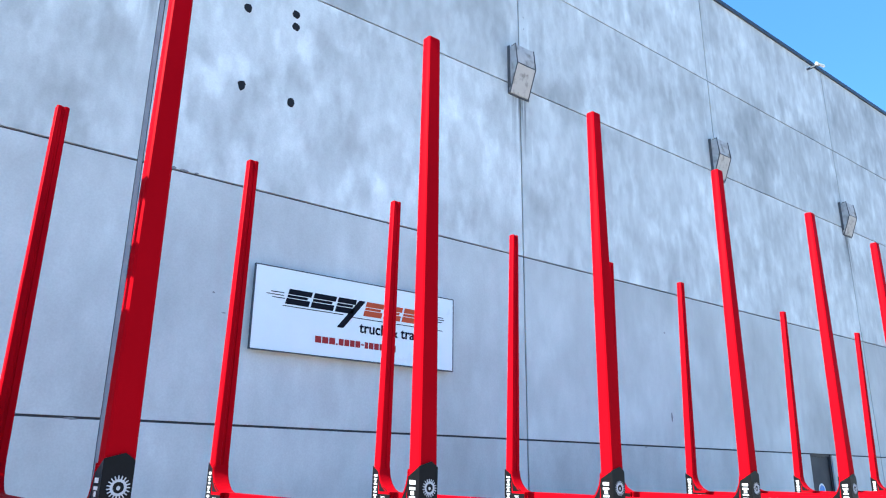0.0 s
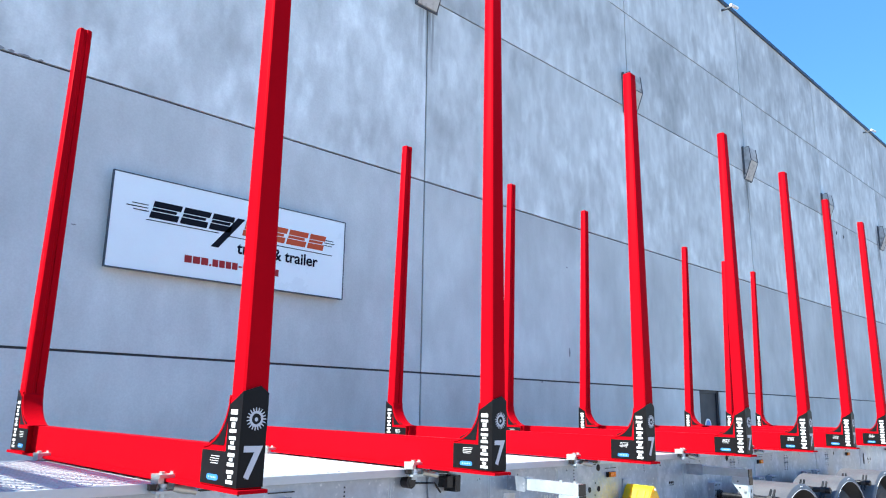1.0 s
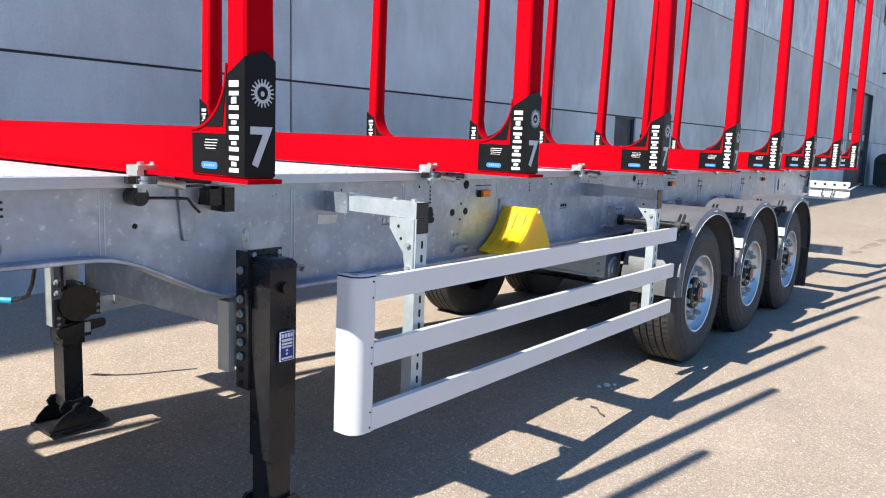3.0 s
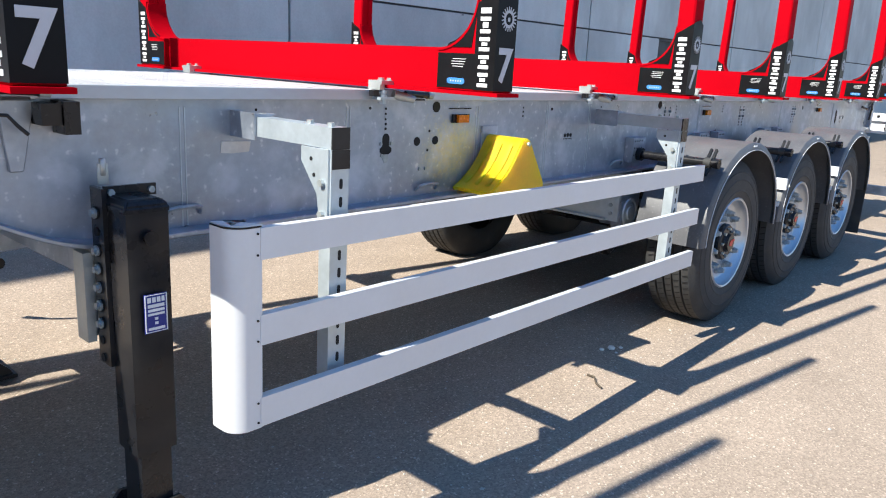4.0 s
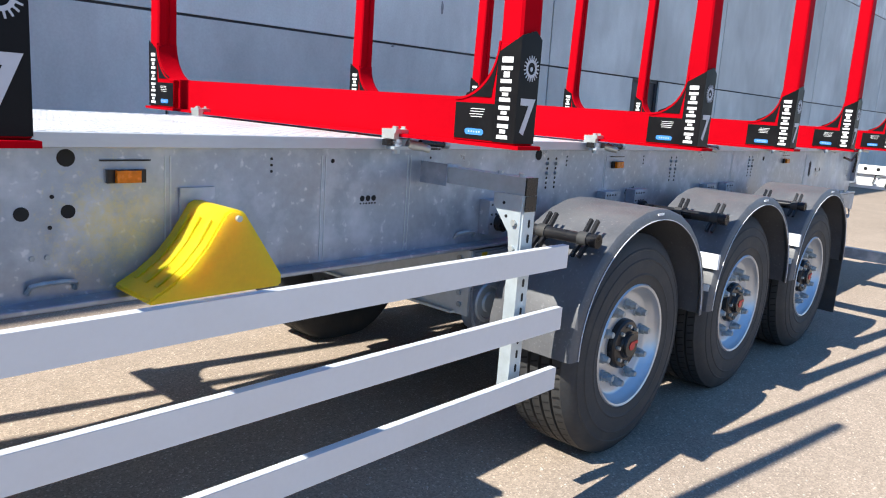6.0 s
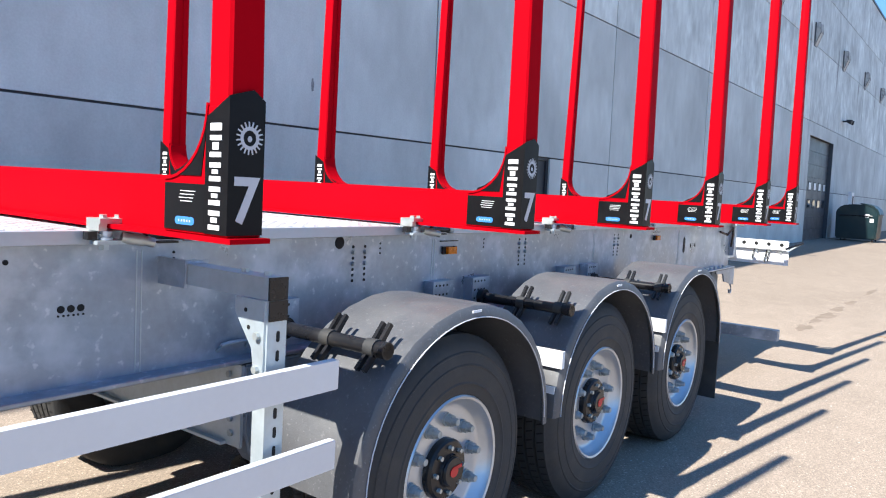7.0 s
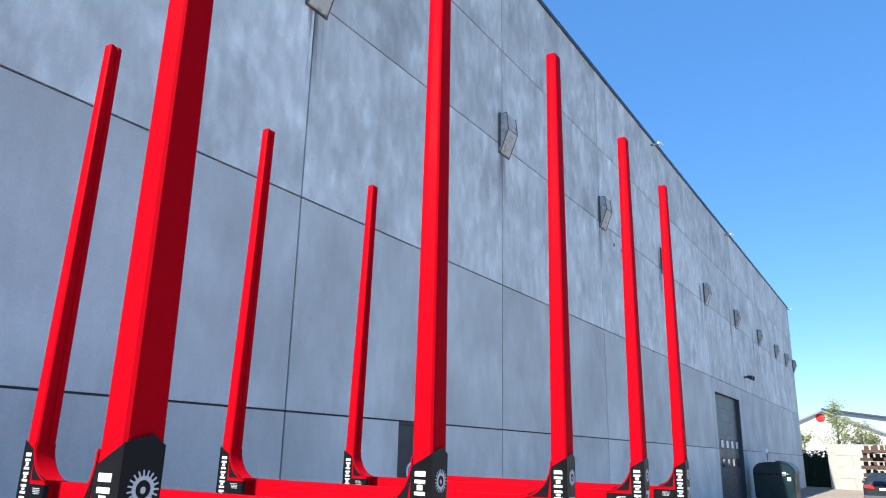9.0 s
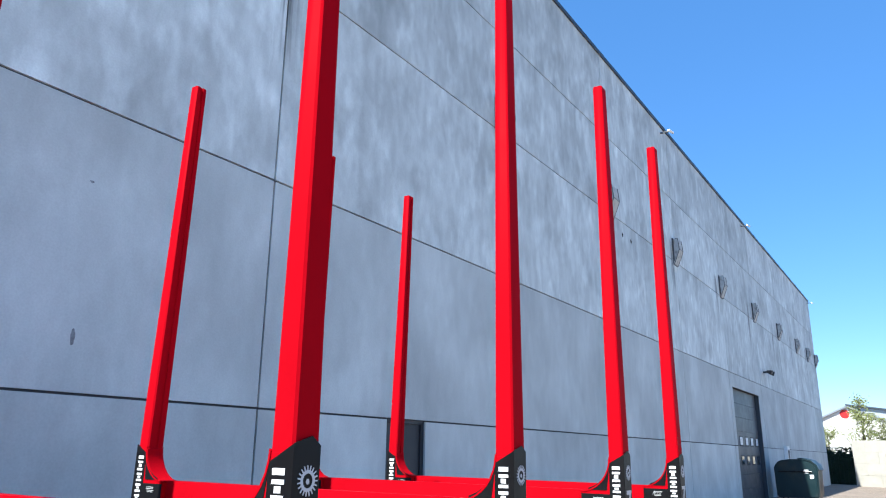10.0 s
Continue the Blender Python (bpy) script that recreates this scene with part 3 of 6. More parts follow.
def wall_scar(x, z, sx, sz, seed):
    """A small chipped or stained spot in the concrete face."""
    rnd = random.Random(seed)
    bm = B()
    ring = [(sx * rnd.uniform(0.55, 1.2) * math.cos(a), sz * rnd.uniform(0.55, 1.2) * math.sin(a)) for a in [2 * math.pi * k / 13 for k in range(13)]]
    prism(bm, ring, "y", -0.0022, 0.010)
    tagged(part("wall_scar", bm, SCAR, None, "", pose(x, WY, z)), "small dark chipped spot in the concrete wall", "scar", "chipped spots in the wall", kind="structure")


for k, (x, z, sx, sz) in enumerate(((12.09, 2.875, 0.035, 0.085), (12.06, 4.48, 0.025, 0.014), (3.12, 3.88, 0.018, 0.012), (3.27, 3.65, 0.03, 0.008), (2.36, 5.338, 0.06, 0.016),
                                    (2.47, 5.332, 0.035, 0.020), (2.60, 5.330, 0.07, 0.012), (2.75, 5.328, 0.03, 0.014), (2.135, 5.46, 0.014, 0.06), (1.75, 2.325, 0.08, 0.012),
                                    (8.44, 9.995, 0.015, 0.015), (8.44, 9.755, 0.014, 0.014), (11.25, 2.31, 0.03, 0.02))):
    wall_scar(x, z, sx, sz, 60 + k)

# man door in the wall
door = thing("door_1", "dark grey steel side door with a round blue and white sticker", "door", pose(DOOR[0], WY, 0), kind="structure")
W_, H_ = DOOR[1] - DOOR[0], DOOR[3]
bm = B()
for a, b, c, d in ((0.004, 0.06, 0, H_ - 0.004), (W_ - 0.06, W_ - 0.004, 0, H_ - 0.004), (0.06, W_ - 0.06, H_ - 0.06, H_ - 0.004)):
    box(bm, a, b, 0.05, 0.16, c, d)
part("door_frame", bm, DOORGREY, door)
bm = B()
box(bm, 0.063, W_ - 0.063, 0.08, 0.13, 0.01, H_ - 0.063)
soften(bm, 0.004)
part("door_leaf", bm, DOORGREY, door)
bm = B()
cyl(bm, (W_ * 0.5, 0.079, 1.55), (W_ * 0.5, 0.074, 1.55), 0.15, 24)
part("sticker", bm, WHITE, door, "round white sticker")
bm = B()
cyl(bm, (W_ * 0.5, 0.0735, 1.55), (W_ * 0.5, 0.070, 1.55), 0.11, 24)
part("emblem", bm, BLUE, door, "blue disc")
bm = B()
box(bm, W_ - 0.13, W_ - 0.1, 0.02, 0.08, 1.02, 1.05)
box(bm, W_ - 0.25, W_ - 0.1, 0.02, 0.035, 1.02, 1.05)
part("door_handle", bm, BRIGHT, door)

# sectional gate
gate = thing("gate_1", "dark grey sectional overhead gate with two rows of small windows", "gate", pose(GATE[0], WY, 0), kind="structure")
GW, GH = GATE[1] - GATE[0], GATE[3]
sec = GH / 8
for k in range(8):
    bm = B()
    box(bm, 0.03, GW - 0.03, 0.20, 0.25, k * sec + 0.006, (k + 1) * sec - 0.006)
    soften(bm, 0.01)
    part("gate_section", bm, GATEGREY, gate)
for row in (1.55, 2.35):
    for k in range(5):
        x = 0.55 + k * (GW - 1.1) / 4
        bm = B()
        box(bm, x - 0.30, x + 0.30, 0.188, 0.199, row, row + 0.42)
        part("window_frame", bm, DOORGREY, gate)
        bm = B()
        box(bm, x - 0.24, x + 0.24, 0.182, 0.187, row + 0.05, row + 0.37)
        part("pane", bm, WHITEPAINT if row > 2 else GLASS, gate)
bm = B()
box(bm, 0.001, 0.03, 0.02, 0.26, 0, GH)
box(bm, GW - 0.03, GW - 0.001, 0.02, 0.26, 0, GH)
part("gate_frame", bm, COPING, gate)

# ---- sign on the wall ----
SX0, SX1, SZ0, SZ1 = 3.592, 6.725, 3.252, 4.305
sign = thing("wall_sign", "white sign board with black and orange slanted blocks", "sign", pose(SX0, WY - 0.10, SZ0))
SW, SH = SX1 - SX0, SZ1 - SZ0
bm = B()
box(bm, 0, SW, 0, 0.03, 0, SH)
soften(bm, 0.004)
part("board", bm, BOARD, sign)
bm = B()
for a, b, c, d in ((-0.012, 0.0, -0.012, SH + 0.012), (SW, SW + 0.012, -0.012, SH + 0.012), (0, SW, -0.012, 0), (0, SW, SH, SH + 0.012)):
    box(bm, a, b, -0.006, 0.034, c, d)
part("frame", bm, COPING, sign)
for x in (0.5, SW - 0.5):
    bm = B()
    box(bm, x - 0.03, x + 0.03, 0.031, 0.098, 0.1, SH - 0.1)
    part("batten", bm, COPING, sign)


def slanted(bm, x, z, w, h, lean, y=-0.004, thick=0.003):
    prism(bm, [(x, z), (x + w, z), (x + w + lean, z + h), (x + lean, z + h)], "y", y, y + thick)


# the two words of the logo as slanted plain blocks
for x, w, mat, nm in ((0.42, 0.33, INK, "black_block"), (0.78, 0.33, INK, "black_block"), (1.14, 0.28, INK, "black_block"),
                      (1.58, 0.29, ORANGE, "orange_block"), (1.90, 0.28, ORANGE, "orange_block"), (2.21, 0.29, ORANGE, "orange_block"), (2.53, 0.25, ORANGE, "orange_block")):
    bm = B()
    slanted(bm, x, 0.605, w, 0.075, 0.018)
    slanted(bm, x + 0.026, 0.69, w * 0.86, 0.035, 0.009)
    slanted(bm, x + 0.034, 0.735, w, 0.07, 0.018)
    part(nm, bm, mat, sign)
bm = B()
slanted(bm, 1.18, 0.40, 0.10, 0.405, 0.33)
part("black_block", bm, INK, sign)
for x0, x1, z in ((0.39, 1.27, 0.572), (1.39, 2.94, 0.556), (0.16, 0.40, 0.70), (0.22, 0.40, 0.735), (0.24, 0.41, 0.665),
                  (2.80, 2.97, 0.715), (2.82, 2.95, 0.75), (2.80, 2.93, 0.68)):
    bm = B()
    box(bm, x0, x1, -0.004, -0.001, z, z + 0.010)
    part("rule_line", bm, INK, sign)
letters("truck & trailer", 0.203, 0.0015, INK, "lettering", sign, pose(1.530, -0.003, 0.372, 90, 0, 0), 0.004)
x = 0.875
for w in (0.088, 0.088, 0.088, 0.026, 0.072, 0.072, 0.068, 0.072, 0.045, 0.050, 0.072, 0.072, 0.050, 0.026, 0.072, 0.072):
    h = 0.02 if w < 0.03 else 0.085
    z = 0.165
    if w == 0.045:
        h, z = 0.018, 0.20
    bm = B()
    box(bm, x, x + w, -0.004, -0.001, z, z + h)
    part("red_bar", bm, URLRED, sign)
    x += w + 0.0145

# ---- log bunks ----
BZ = 1.474
TR = pose(0, 3.18, BZ, 0, 0, 0.829) @ pose(0, 0, 0, 0, 0.222) @ pose(0, 0, 0, 0.675) @ pose(0, 0, -BZ)   # the trailer's axes: x along, y across from its outer edge
WIDE = 2.64


def stake_ring(z, y0, wy, wx, c, dx=0.0):
    """Hollow-section stake cut at z: bevelled rectangle with a shallow groove on its inner face."""
    x0, x1, y1 = dx - wx / 2, dx + wx / 2, y0 + wy
    return [(x0 + c, y0, z), (x1 - c, y0, z), (x1, y0 + c, z), (x1, y1 - c, z), (x1 - c, y1, z), (dx + 0.012, y1, z), (dx + 0.008, y1 - 0.007, z),
            (dx - 0.008, y1 - 0.007, z), (dx - 0.012, y1, z), (x0 + c, y1, z), (x0, y1 - c, z), (x0, y0 + c, z)]


def mirrored(bm):
    for v in bm.verts:
        v.co.y = WIDE - v.co.y
    bmesh.ops.reverse_faces(bm, faces=bm.faces)


def bunk_end(bunk, far):
    flip = mirrored if far else (lambda b: None)
    # stake
    bm = B()
    loft(bm, [stake_ring(0.30, 0.021, 0.091, 0.114, 0.008, 0.003), stake_ring(2.808, 0.070, 0.064, 0.086, 0.008, 0.008),
              stake_ring(2.815, 0.074, 0.056, 0.076, 0.006, 0.008)])
    flip(bm)
    part("stake", bm, RED, bunk)
    # foot bracket with the swept inner corner
    curve = arc(0.296, 0.352, 0.181, 0.186, 270, 180, 9)
    bm = B()
    prism(bm, [(0.019, 0.0145), (0.292, 0.0145), (0.292, 0.158)] + curve + [(0.019, 0.352)], "x", -0.056, 0.056)
    soften(bm, 0.003)
    flip(bm)
    foot = part("foot_bracket", bm, RED, bunk)
    # rim strip along the swept corner
    bm = B()
    cu = arc(0.300, 0.36, 0.19, 0.198, 270, 180, 9)
    rim = cu + [(y - 0.006, z - 0.006) for y, z in cu[::-1]]
    prism(bm, rim, "x", -0.060, 0.060)
    flip(bm)
    part("corner_strip", bm, RED, foot)
    f = -0.0565
    # black film
    bm = B()
    prism(bm, [(0.0157, 0.02), (0.1105, 0.02), (0.1105, 0.322), (0.0157, 0.376)], "x", f - 0.002, f)
    if not far:
        prism(bm, [(-0.0583, 0.02), (0.0562, 0.02), (0.0562, 0.372), (0.018, 0.398), (-0.0583, 0.376)], "y", 0.0155, 0.0185)
    prism(bm, [(0.1108, 0.022), (0.288, 0.022), (0.288, 0.148), (0.1108, 0.148)], "x", f - 0.002, f)
    prism(bm, [(0.128, 0.170), (0.245, 0.170)] + arc(0.296, 0.352, 0.172 + 0.02, 0.178, 253, 188, 6), "x", f - 0.002, f)
    flip(bm)
    part("black_sticker", bm, DECAL, foot, "black sticker film")
    # brand word as a row of white plain blocks, small print as fine bars
    z = 0.030
    for h in (0.054, 0.052, 0.052, 0.060, 0.019):
        bm = B()
        strokes = ((0.0, h),) if h < 0.03 else ((0.002, 0.015), (0.021, h - 0.020), (h - 0.015, h - 0.002))
        for a, b in strokes:
            inset = 0.011 if a == 0.021 else 0.0
            prism(bm, [(0.044 + inset, z + a), (0.091 - inset, z + a), (0.091 - inset, z + b), (0.044 + inset, z + b)], "x", f - 0.0035, f - 0.0021)
        flip(bm)
        part("white_block", bm, WHITE, foot)
        z += h + 0.010
    for k in range(4):
        bm = B()
        prism(bm, [(0.150 + 0.004 * k, 0.127 - 0.009 * k), (0.150 + 0.004 * k, 0.129 - 0.009 * k), (0.214 + 0.003 * (k % 3), 0.129 - 0.009 * k), (0.214 + 0.003 * (k % 3), 0.127 - 0.009 * k)],
              "x", f - 0.0035, f - 0.0021)
        flip(bm)
        part("print_bar", bm, WHITE, foot)
    bm = B()
    prism(bm, arc(0.162, 0.048, 0.011, 0.011, 90, 270, 5) + arc(0.226, 0.048, 0.011, 0.011, -90, 90, 5), "x", f - 0.0035, f - 0.0021)
    flip(bm)
    part("blue_bar", bm, BLUE, foot, "blue rounded bar")
    for k in range(5):
        bm = B()
        q = 0.166 + 0.012 * k
        prism(bm, [(q, 0.0450), (q + 0.005, 0.0450), (q + 0.005, 0.0510), (q, 0.0510)], "x", f - 0.0048, f - 0.0036)
        flip(bm)
        part("print_bar", bm, SILVER, foot)
    if not far:
        # silver sun-wheel emblem and the numeral on the outer face
        bm = B()
        teeth = []
        for k in range(19):
            for d, r in ((-0.075, 0.030), (-0.045, 0.043), (0.045, 0.043), (0.075, 0.030)):
                a = 2 * math.pi * k / 19 + d
                teeth.append((0.006 + r * math.cos(a), 0.273 + r * math.sin(a)))
        m_ = len(teeth)
        inner = [(0.006 + 0.0205 * math.cos(2 * math.pi * k / m_ - 0.085), 0.273 + 0.0205 * math.sin(2 * math.pi * k / m_ - 0.085)) for k in range(m_)]
        lo, li, hi_, hj = ([bm.verts.new((a, yy, b)) for a, b in ring] for ring, yy in ((teeth, 0.0135), (inner, 0.0135), (teeth, 0.0150), (inner, 0.0150)))
        for k in range(m_):
            j = (k + 1) % m_
            bm.faces.new((lo[k], lo[j], li[j], li[k]))
            bm.faces.new((lo[j], lo[k], hi_[k], hi_[j]))
            bm.faces.new((li[k], li[j], hj[j], hj[k]))
        bmesh.ops.recalc_face_normals(bm, faces=bm.faces)
        part("wheel_emblem", bm, SILVER, foot, "silver toothed ring")
        bm = B()
        prism(bm, arc(0.006, 0.271, 0.007, 0.008, 0, 330, 11), "y", 0.0135, 0.0150)
        part("disc_emblem", bm, SILVER, foot, "silver disc")
        letters("7", 0.165, 0.0007, SILVER, "numeral", foot, pose(-0.043, 0.0145, 0.056, 90, 0, 0), 0.004)


def clamp(bunk, y):
    """Clamp at the deck edge: stepped block with two nuts, washer stack, lower bar, cam lever and cross shaft."""
    s_ = 1 if y < 1 else -1
    at = pose(0.030, 0, 0)
    Y = lambda d: y - s_ * d                              # d: outwards from the clamp's middle

    def span(bm, x0, x1, d0, d1, z0, z1):
        return box(bm, x0, x1, min(Y(d0), Y(d1)), max(Y(d0), Y(d1)), z0, z1)
    bm = B()
    span(bm, -0.128, -0.030, -0.050, 0.028, 0.0140, 0.029)
    span(bm, -0.128, -0.102, -0.050, 0.020, -0.008, 0.0140)
    soften(bm, 0.004)
    c = part("clamp", bm, BRIGHT, bunk, "", at)
    bm = B()
    span(bm, -0.028, 0.026, -0.035, 0.018, 0.0140, 0.022)
    part("clamp_tongue", bm, NUT, c)
    for x in (-0.104, -0.056):
        bm = B()
        cyl(bm, (x, y, 0.0291), (x, y, 0.0315), 0.017, 12)
        cyl(bm, (x, y, 0.0315), (x, y, 0.040), 0.0125, 6)
        part("bolt", bm, BRIGHT, c)
    bm = B()
    for z0, z1, r in ((-0.021, -0.0085, 0.019), (-0.028, -0.0215, 0.015), (-0.035, -0.0285, 0.021)):
        cyl(bm, (-0.100, Y(0.012), z0), (-0.100, Y(0.012), z1), r, 14)
    part("washer_stack", bm, GALV, c)
    bm = B()
    span(bm, -0.142, 0.020, -0.008, 0.040, -0.047, -0.036)
    soften(bm, 0.003)
    part("lower_bar", bm, ZINC, c)
    bm = B()
    cyl(bm, (-0.108, Y(0.014), -0.064), (-0.108, Y(0.014), -0.0465), 0.016, 6)
    part("lock_nut", bm, ZINC, c)
    bm = B()
    span(bm, -0.158, -0.130, -0.012, 0.016, -0.034, -0.010)
    part("stop", bm, BLACK, c)
    bm = B()
    cyl(bm, (-0.062, Y(0.030), -0.026), (-0.004, Y(0.050), -0.036), 0.0185, 14)
    cyl(bm, (-0.004, Y(0.050), -0.036), (0.028, Y(0.060), -0.043), 0.0155, 14)
    part("lever", bm, BRIGHT, c)
    bm = B()
    cyl(bm, (0.030, Y(0.008), -0.022), (0.165, Y(0.008), -0.028), 0.013, 12)
    span(bm, 0.070, 0.140, -0.006, 0.020, -0.050, -0.043)
    part("cross_shaft", bm, BLACK, c)
    bm = B()
    cyl(bm, (0.165, Y(0.008), -0.028), (0.195, Y(0.008), -0.029), 0.017, 12)
    part("shaft_cap", bm, NUT, c)


def log_bunk(at):
    bunk = thing("log_bunk", "bright red steel log bunk with tall stakes clamped to the deck", "log bunk", at, "log bunks on the trailer")
    bm = B()
    box(bm, -0.068, 0.062, -0.012, WIDE + 0.012, 0.0, 0.0135)
    soften(bm, 0.003)
    part("base_flange", bm, RED, bunk)
    bm = B()
    box(bm, -0.030, 0.030, 0.293, WIDE - 0.293, 0.0137, 0.157)
    box(bm, -0.0302, 0.0302, 0.293, WIDE - 0.293, 0.1572, 0.168)
    part("crossbeam", bm, RED, bunk)
    for far in (False, True):
        bunk_end(bunk, far)
    for y in (0.578, WIDE - 0.578):
        clamp(bunk, y)
    return bunk


BUNKS = (0.823, 2.281, 3.741, 5.318, 6.934, 8.398, 9.736, 11.099, 12.517, 13.708)
SKEW = (0.8, 0.45, 0.1, 0.2, 0.25, 0.05, 0.75, -0.3, -0.1, 0.0)      # no two bunks stand quite square
bunk0 = log_bunk(TR @ pose(BUNKS[0], -0.013, BZ + 0.012, 0, 0, SKEW[0]))
for u, turn in zip(BUNKS[1:], SKEW[1:]):
    copy_thing(bunk0, TR @ pose(u, -0.013, BZ + 0.012, 0, 0, turn))


# ---- semi-trailer ----
trailer = thing("semi_trailer", "galvanised three-axle timber semi-trailer standing on its landing legs", "semi-trailer", TR @ pose(0, 0, 0.010))
REAR, FRONT = 13.82, 0.10
NEARV, FARV = 0.645, WIDE - 0.66


def lower_edge():
    """Underside of the main beam: shallow gooseneck, S-bend, deep middle, tapered tail."""
    pts = [(FRONT, 1.213), (3.50, 1.193)]
    for k in range(1, 10):
        f = k / 10
        g = f * f * (3 - 2 * f)
        pts.append((3.50 + 0.60 * f, 1.193 - 0.205 * g))
    return pts + [(4.10, 0.988), (REAR, 0.993)]


def main_beam(y, sgn):
    low = lower_edge()
    bm = B()
    prism(bm, low + [(REAR, 1.436), (FRONT, 1.436)], "y", y, y + sgn * 0.012)
    web = part("main_beam", bm, GALV_WEB if sgn > 0 else GALV, trailer)
    bm = B()
    rows = []
    for u, z in low:
        rows.append([(u, y - sgn * 0.075, z), (u, y + sgn * 0.07, z), (u, y + sgn * 0.07, z - 0.016), (u, y - sgn * 0.075, z - 0.016)])
    loft(bm, rows)
    soften(bm, 0.003)
    part("lower_flange", bm, GALV, web)
    # paired weld seams
    for u in (1.25, 2.54, 3.565, 4.41, 5.14, 5.97, 6.58, 7.025, 8.60, 10.45, 12.2):
        zl = np.interp(u, [p[0] for p in low], [p[1] for p in low])
        bm = B()
        for du in (-0.009, 0.009):
            box(bm, u + du - 0.0022, u + du + 0.0022, y - sgn * 0.0018, y + sgn * 0.001, zl + 0.004, 1.395)
        part("weld_seam", bm, ZINC, web)
    return web


near_web = main_beam(NEARV, 1)
main_beam(FARV, -1)


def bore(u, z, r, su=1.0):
    """A drilled hole in the near web, drawn as a near-black disc in place of its inner shade."""
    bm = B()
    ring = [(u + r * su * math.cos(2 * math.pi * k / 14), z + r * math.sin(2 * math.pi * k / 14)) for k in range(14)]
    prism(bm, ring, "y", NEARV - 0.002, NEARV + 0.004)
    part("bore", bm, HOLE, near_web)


for u, z, r in ((5.670, 1.391, 0.025), (7.940, 1.395, 0.027), (5.55, 1.238, 0.020), (5.672, 1.239, 0.020), 
                (3.685, 1.282, 0.010), (11.1, 1.36, 0.018), (5.26, 1.388, 0.006), (6.62, 1.375, 0.008)):
    bore(u, z, r)
for u0 in (8.025, 8.10, 9.43, 9.50, 10.79, 10.86):
    for k in range(7):
        z = 1.375 - 0.0247 * k
        if k in (1, 3):
            bm = B()
            cyl(bm, (u0, NEARV, z), (u0, NEARV - 0.004, z), 0.011, 12)
            cyl(bm, (u0, NEARV - 0.004, z), (u0, NEARV - 0.012, z), 0.009, 6)
            part("web_bolt", bm, NUT, near_web)
        else:
            bore(u0, z, 0.0068)
for u in (4.994, 5.024, 5.054, 6.775, 6.805, 6.835):
    if u < 6:                                             # plugged with pale caps
        bm = B()
        cyl(bm, (u, NEARV, 1.226), (u, NEARV - 0.004, 1.226), 0.012, 14)
        part("plug", bm, BRIGHT, near_web)
    else:
        bore(u, 1.226, 0.0115)
    for d in (-0.008, 0.008):
        bore(u + d, 1.206, 0.0035)
for u in (2.62, 3.248, 4.70, 5.35, 6.35, 7.15, 8.20, 9.05):
    for k in range(3):
        bore(u, 1.385 - 0.022 * k, 0.005)
# slot drawn as a near-black plate, its inner shade put into the colour
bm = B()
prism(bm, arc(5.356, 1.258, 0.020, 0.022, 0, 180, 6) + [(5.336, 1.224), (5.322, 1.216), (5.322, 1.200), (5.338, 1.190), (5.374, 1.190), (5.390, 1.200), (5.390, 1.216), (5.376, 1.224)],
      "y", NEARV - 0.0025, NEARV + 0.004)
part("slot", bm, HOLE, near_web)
bm = B()
prism(bm, arc(5.356, 1.168, 0.015, 0.016, 180, 360, 6) + [(5.371, 1.1895), (5.341, 1.1895)], "y", NEARV - 0.0025, NEARV + 0.004)
part("slot_tongue", bm, NUT, near_web)
for u, z in ((5.326, 1.236), (5.388, 1.236), (5.332, 1.186), (5.572, 1.112), (5.612, 1.112)):
    bm = B()
    cyl(bm, (u, NEARV, z), (u, NEARV - 0.006, z), 0.008, 6)
    part("web_bolt", bm, NUT, near_web)
for u, z in ((5.63, 1.283), (5.622, 1.196), (5.352, 1.300), (5.352, 1.320)):
    bore(u, z, 0.006)
# tail slot: another near-black plate painted as the shade of the opening
bm = B()
prism(bm, [(12.325, 1.20), (12.35, 1.18), (12.375, 1.20), (12.375, 1.31), (12.35, 1.33), (12.325, 1.31)], "y", NEARV - 0.0025, NEARV + 0.004)
part("slot", bm, HOLE, near_web)
for u in (12.535, 12.66):
    bore(u, 1.245, 0.020, 0.6)

# deck edge rails
for y, s_ in ((0.595, 1), (WIDE - 0.595, -1)):
    bm = B()
    prism(bm, [(y, 1.424), (y, 1.4665), (y + s_ * 0.035, 1.4665), (y + s_ * 0.035, 1.452), (y + s_ * 0.012, 1.448), (y + s_ * 0.012, 1.436), (y + s_ * 0.060, 1.436), (y + s_ * 0.060, 1.424)],
          "x", FRONT, REAR)
    soften(bm, 0.002)
    part("deck_rail", bm, RAIL, trailer)

# cross members
for k in range(15):
    u = 0.7 + 0.93 * k
    bm = B()
    box(bm, u, u + 0.05, NEARV + 0.013, FARV - 0.013, 1.29, 1.404)
    part("cross_member", bm, GALV, trailer)
bm = B()
box(bm, FRONT - 0.02, FRONT - 0.001, 0.6, WIDE - 0.6, 1.19, 1.466)
part("front_plate", bm, GALV, trailer)

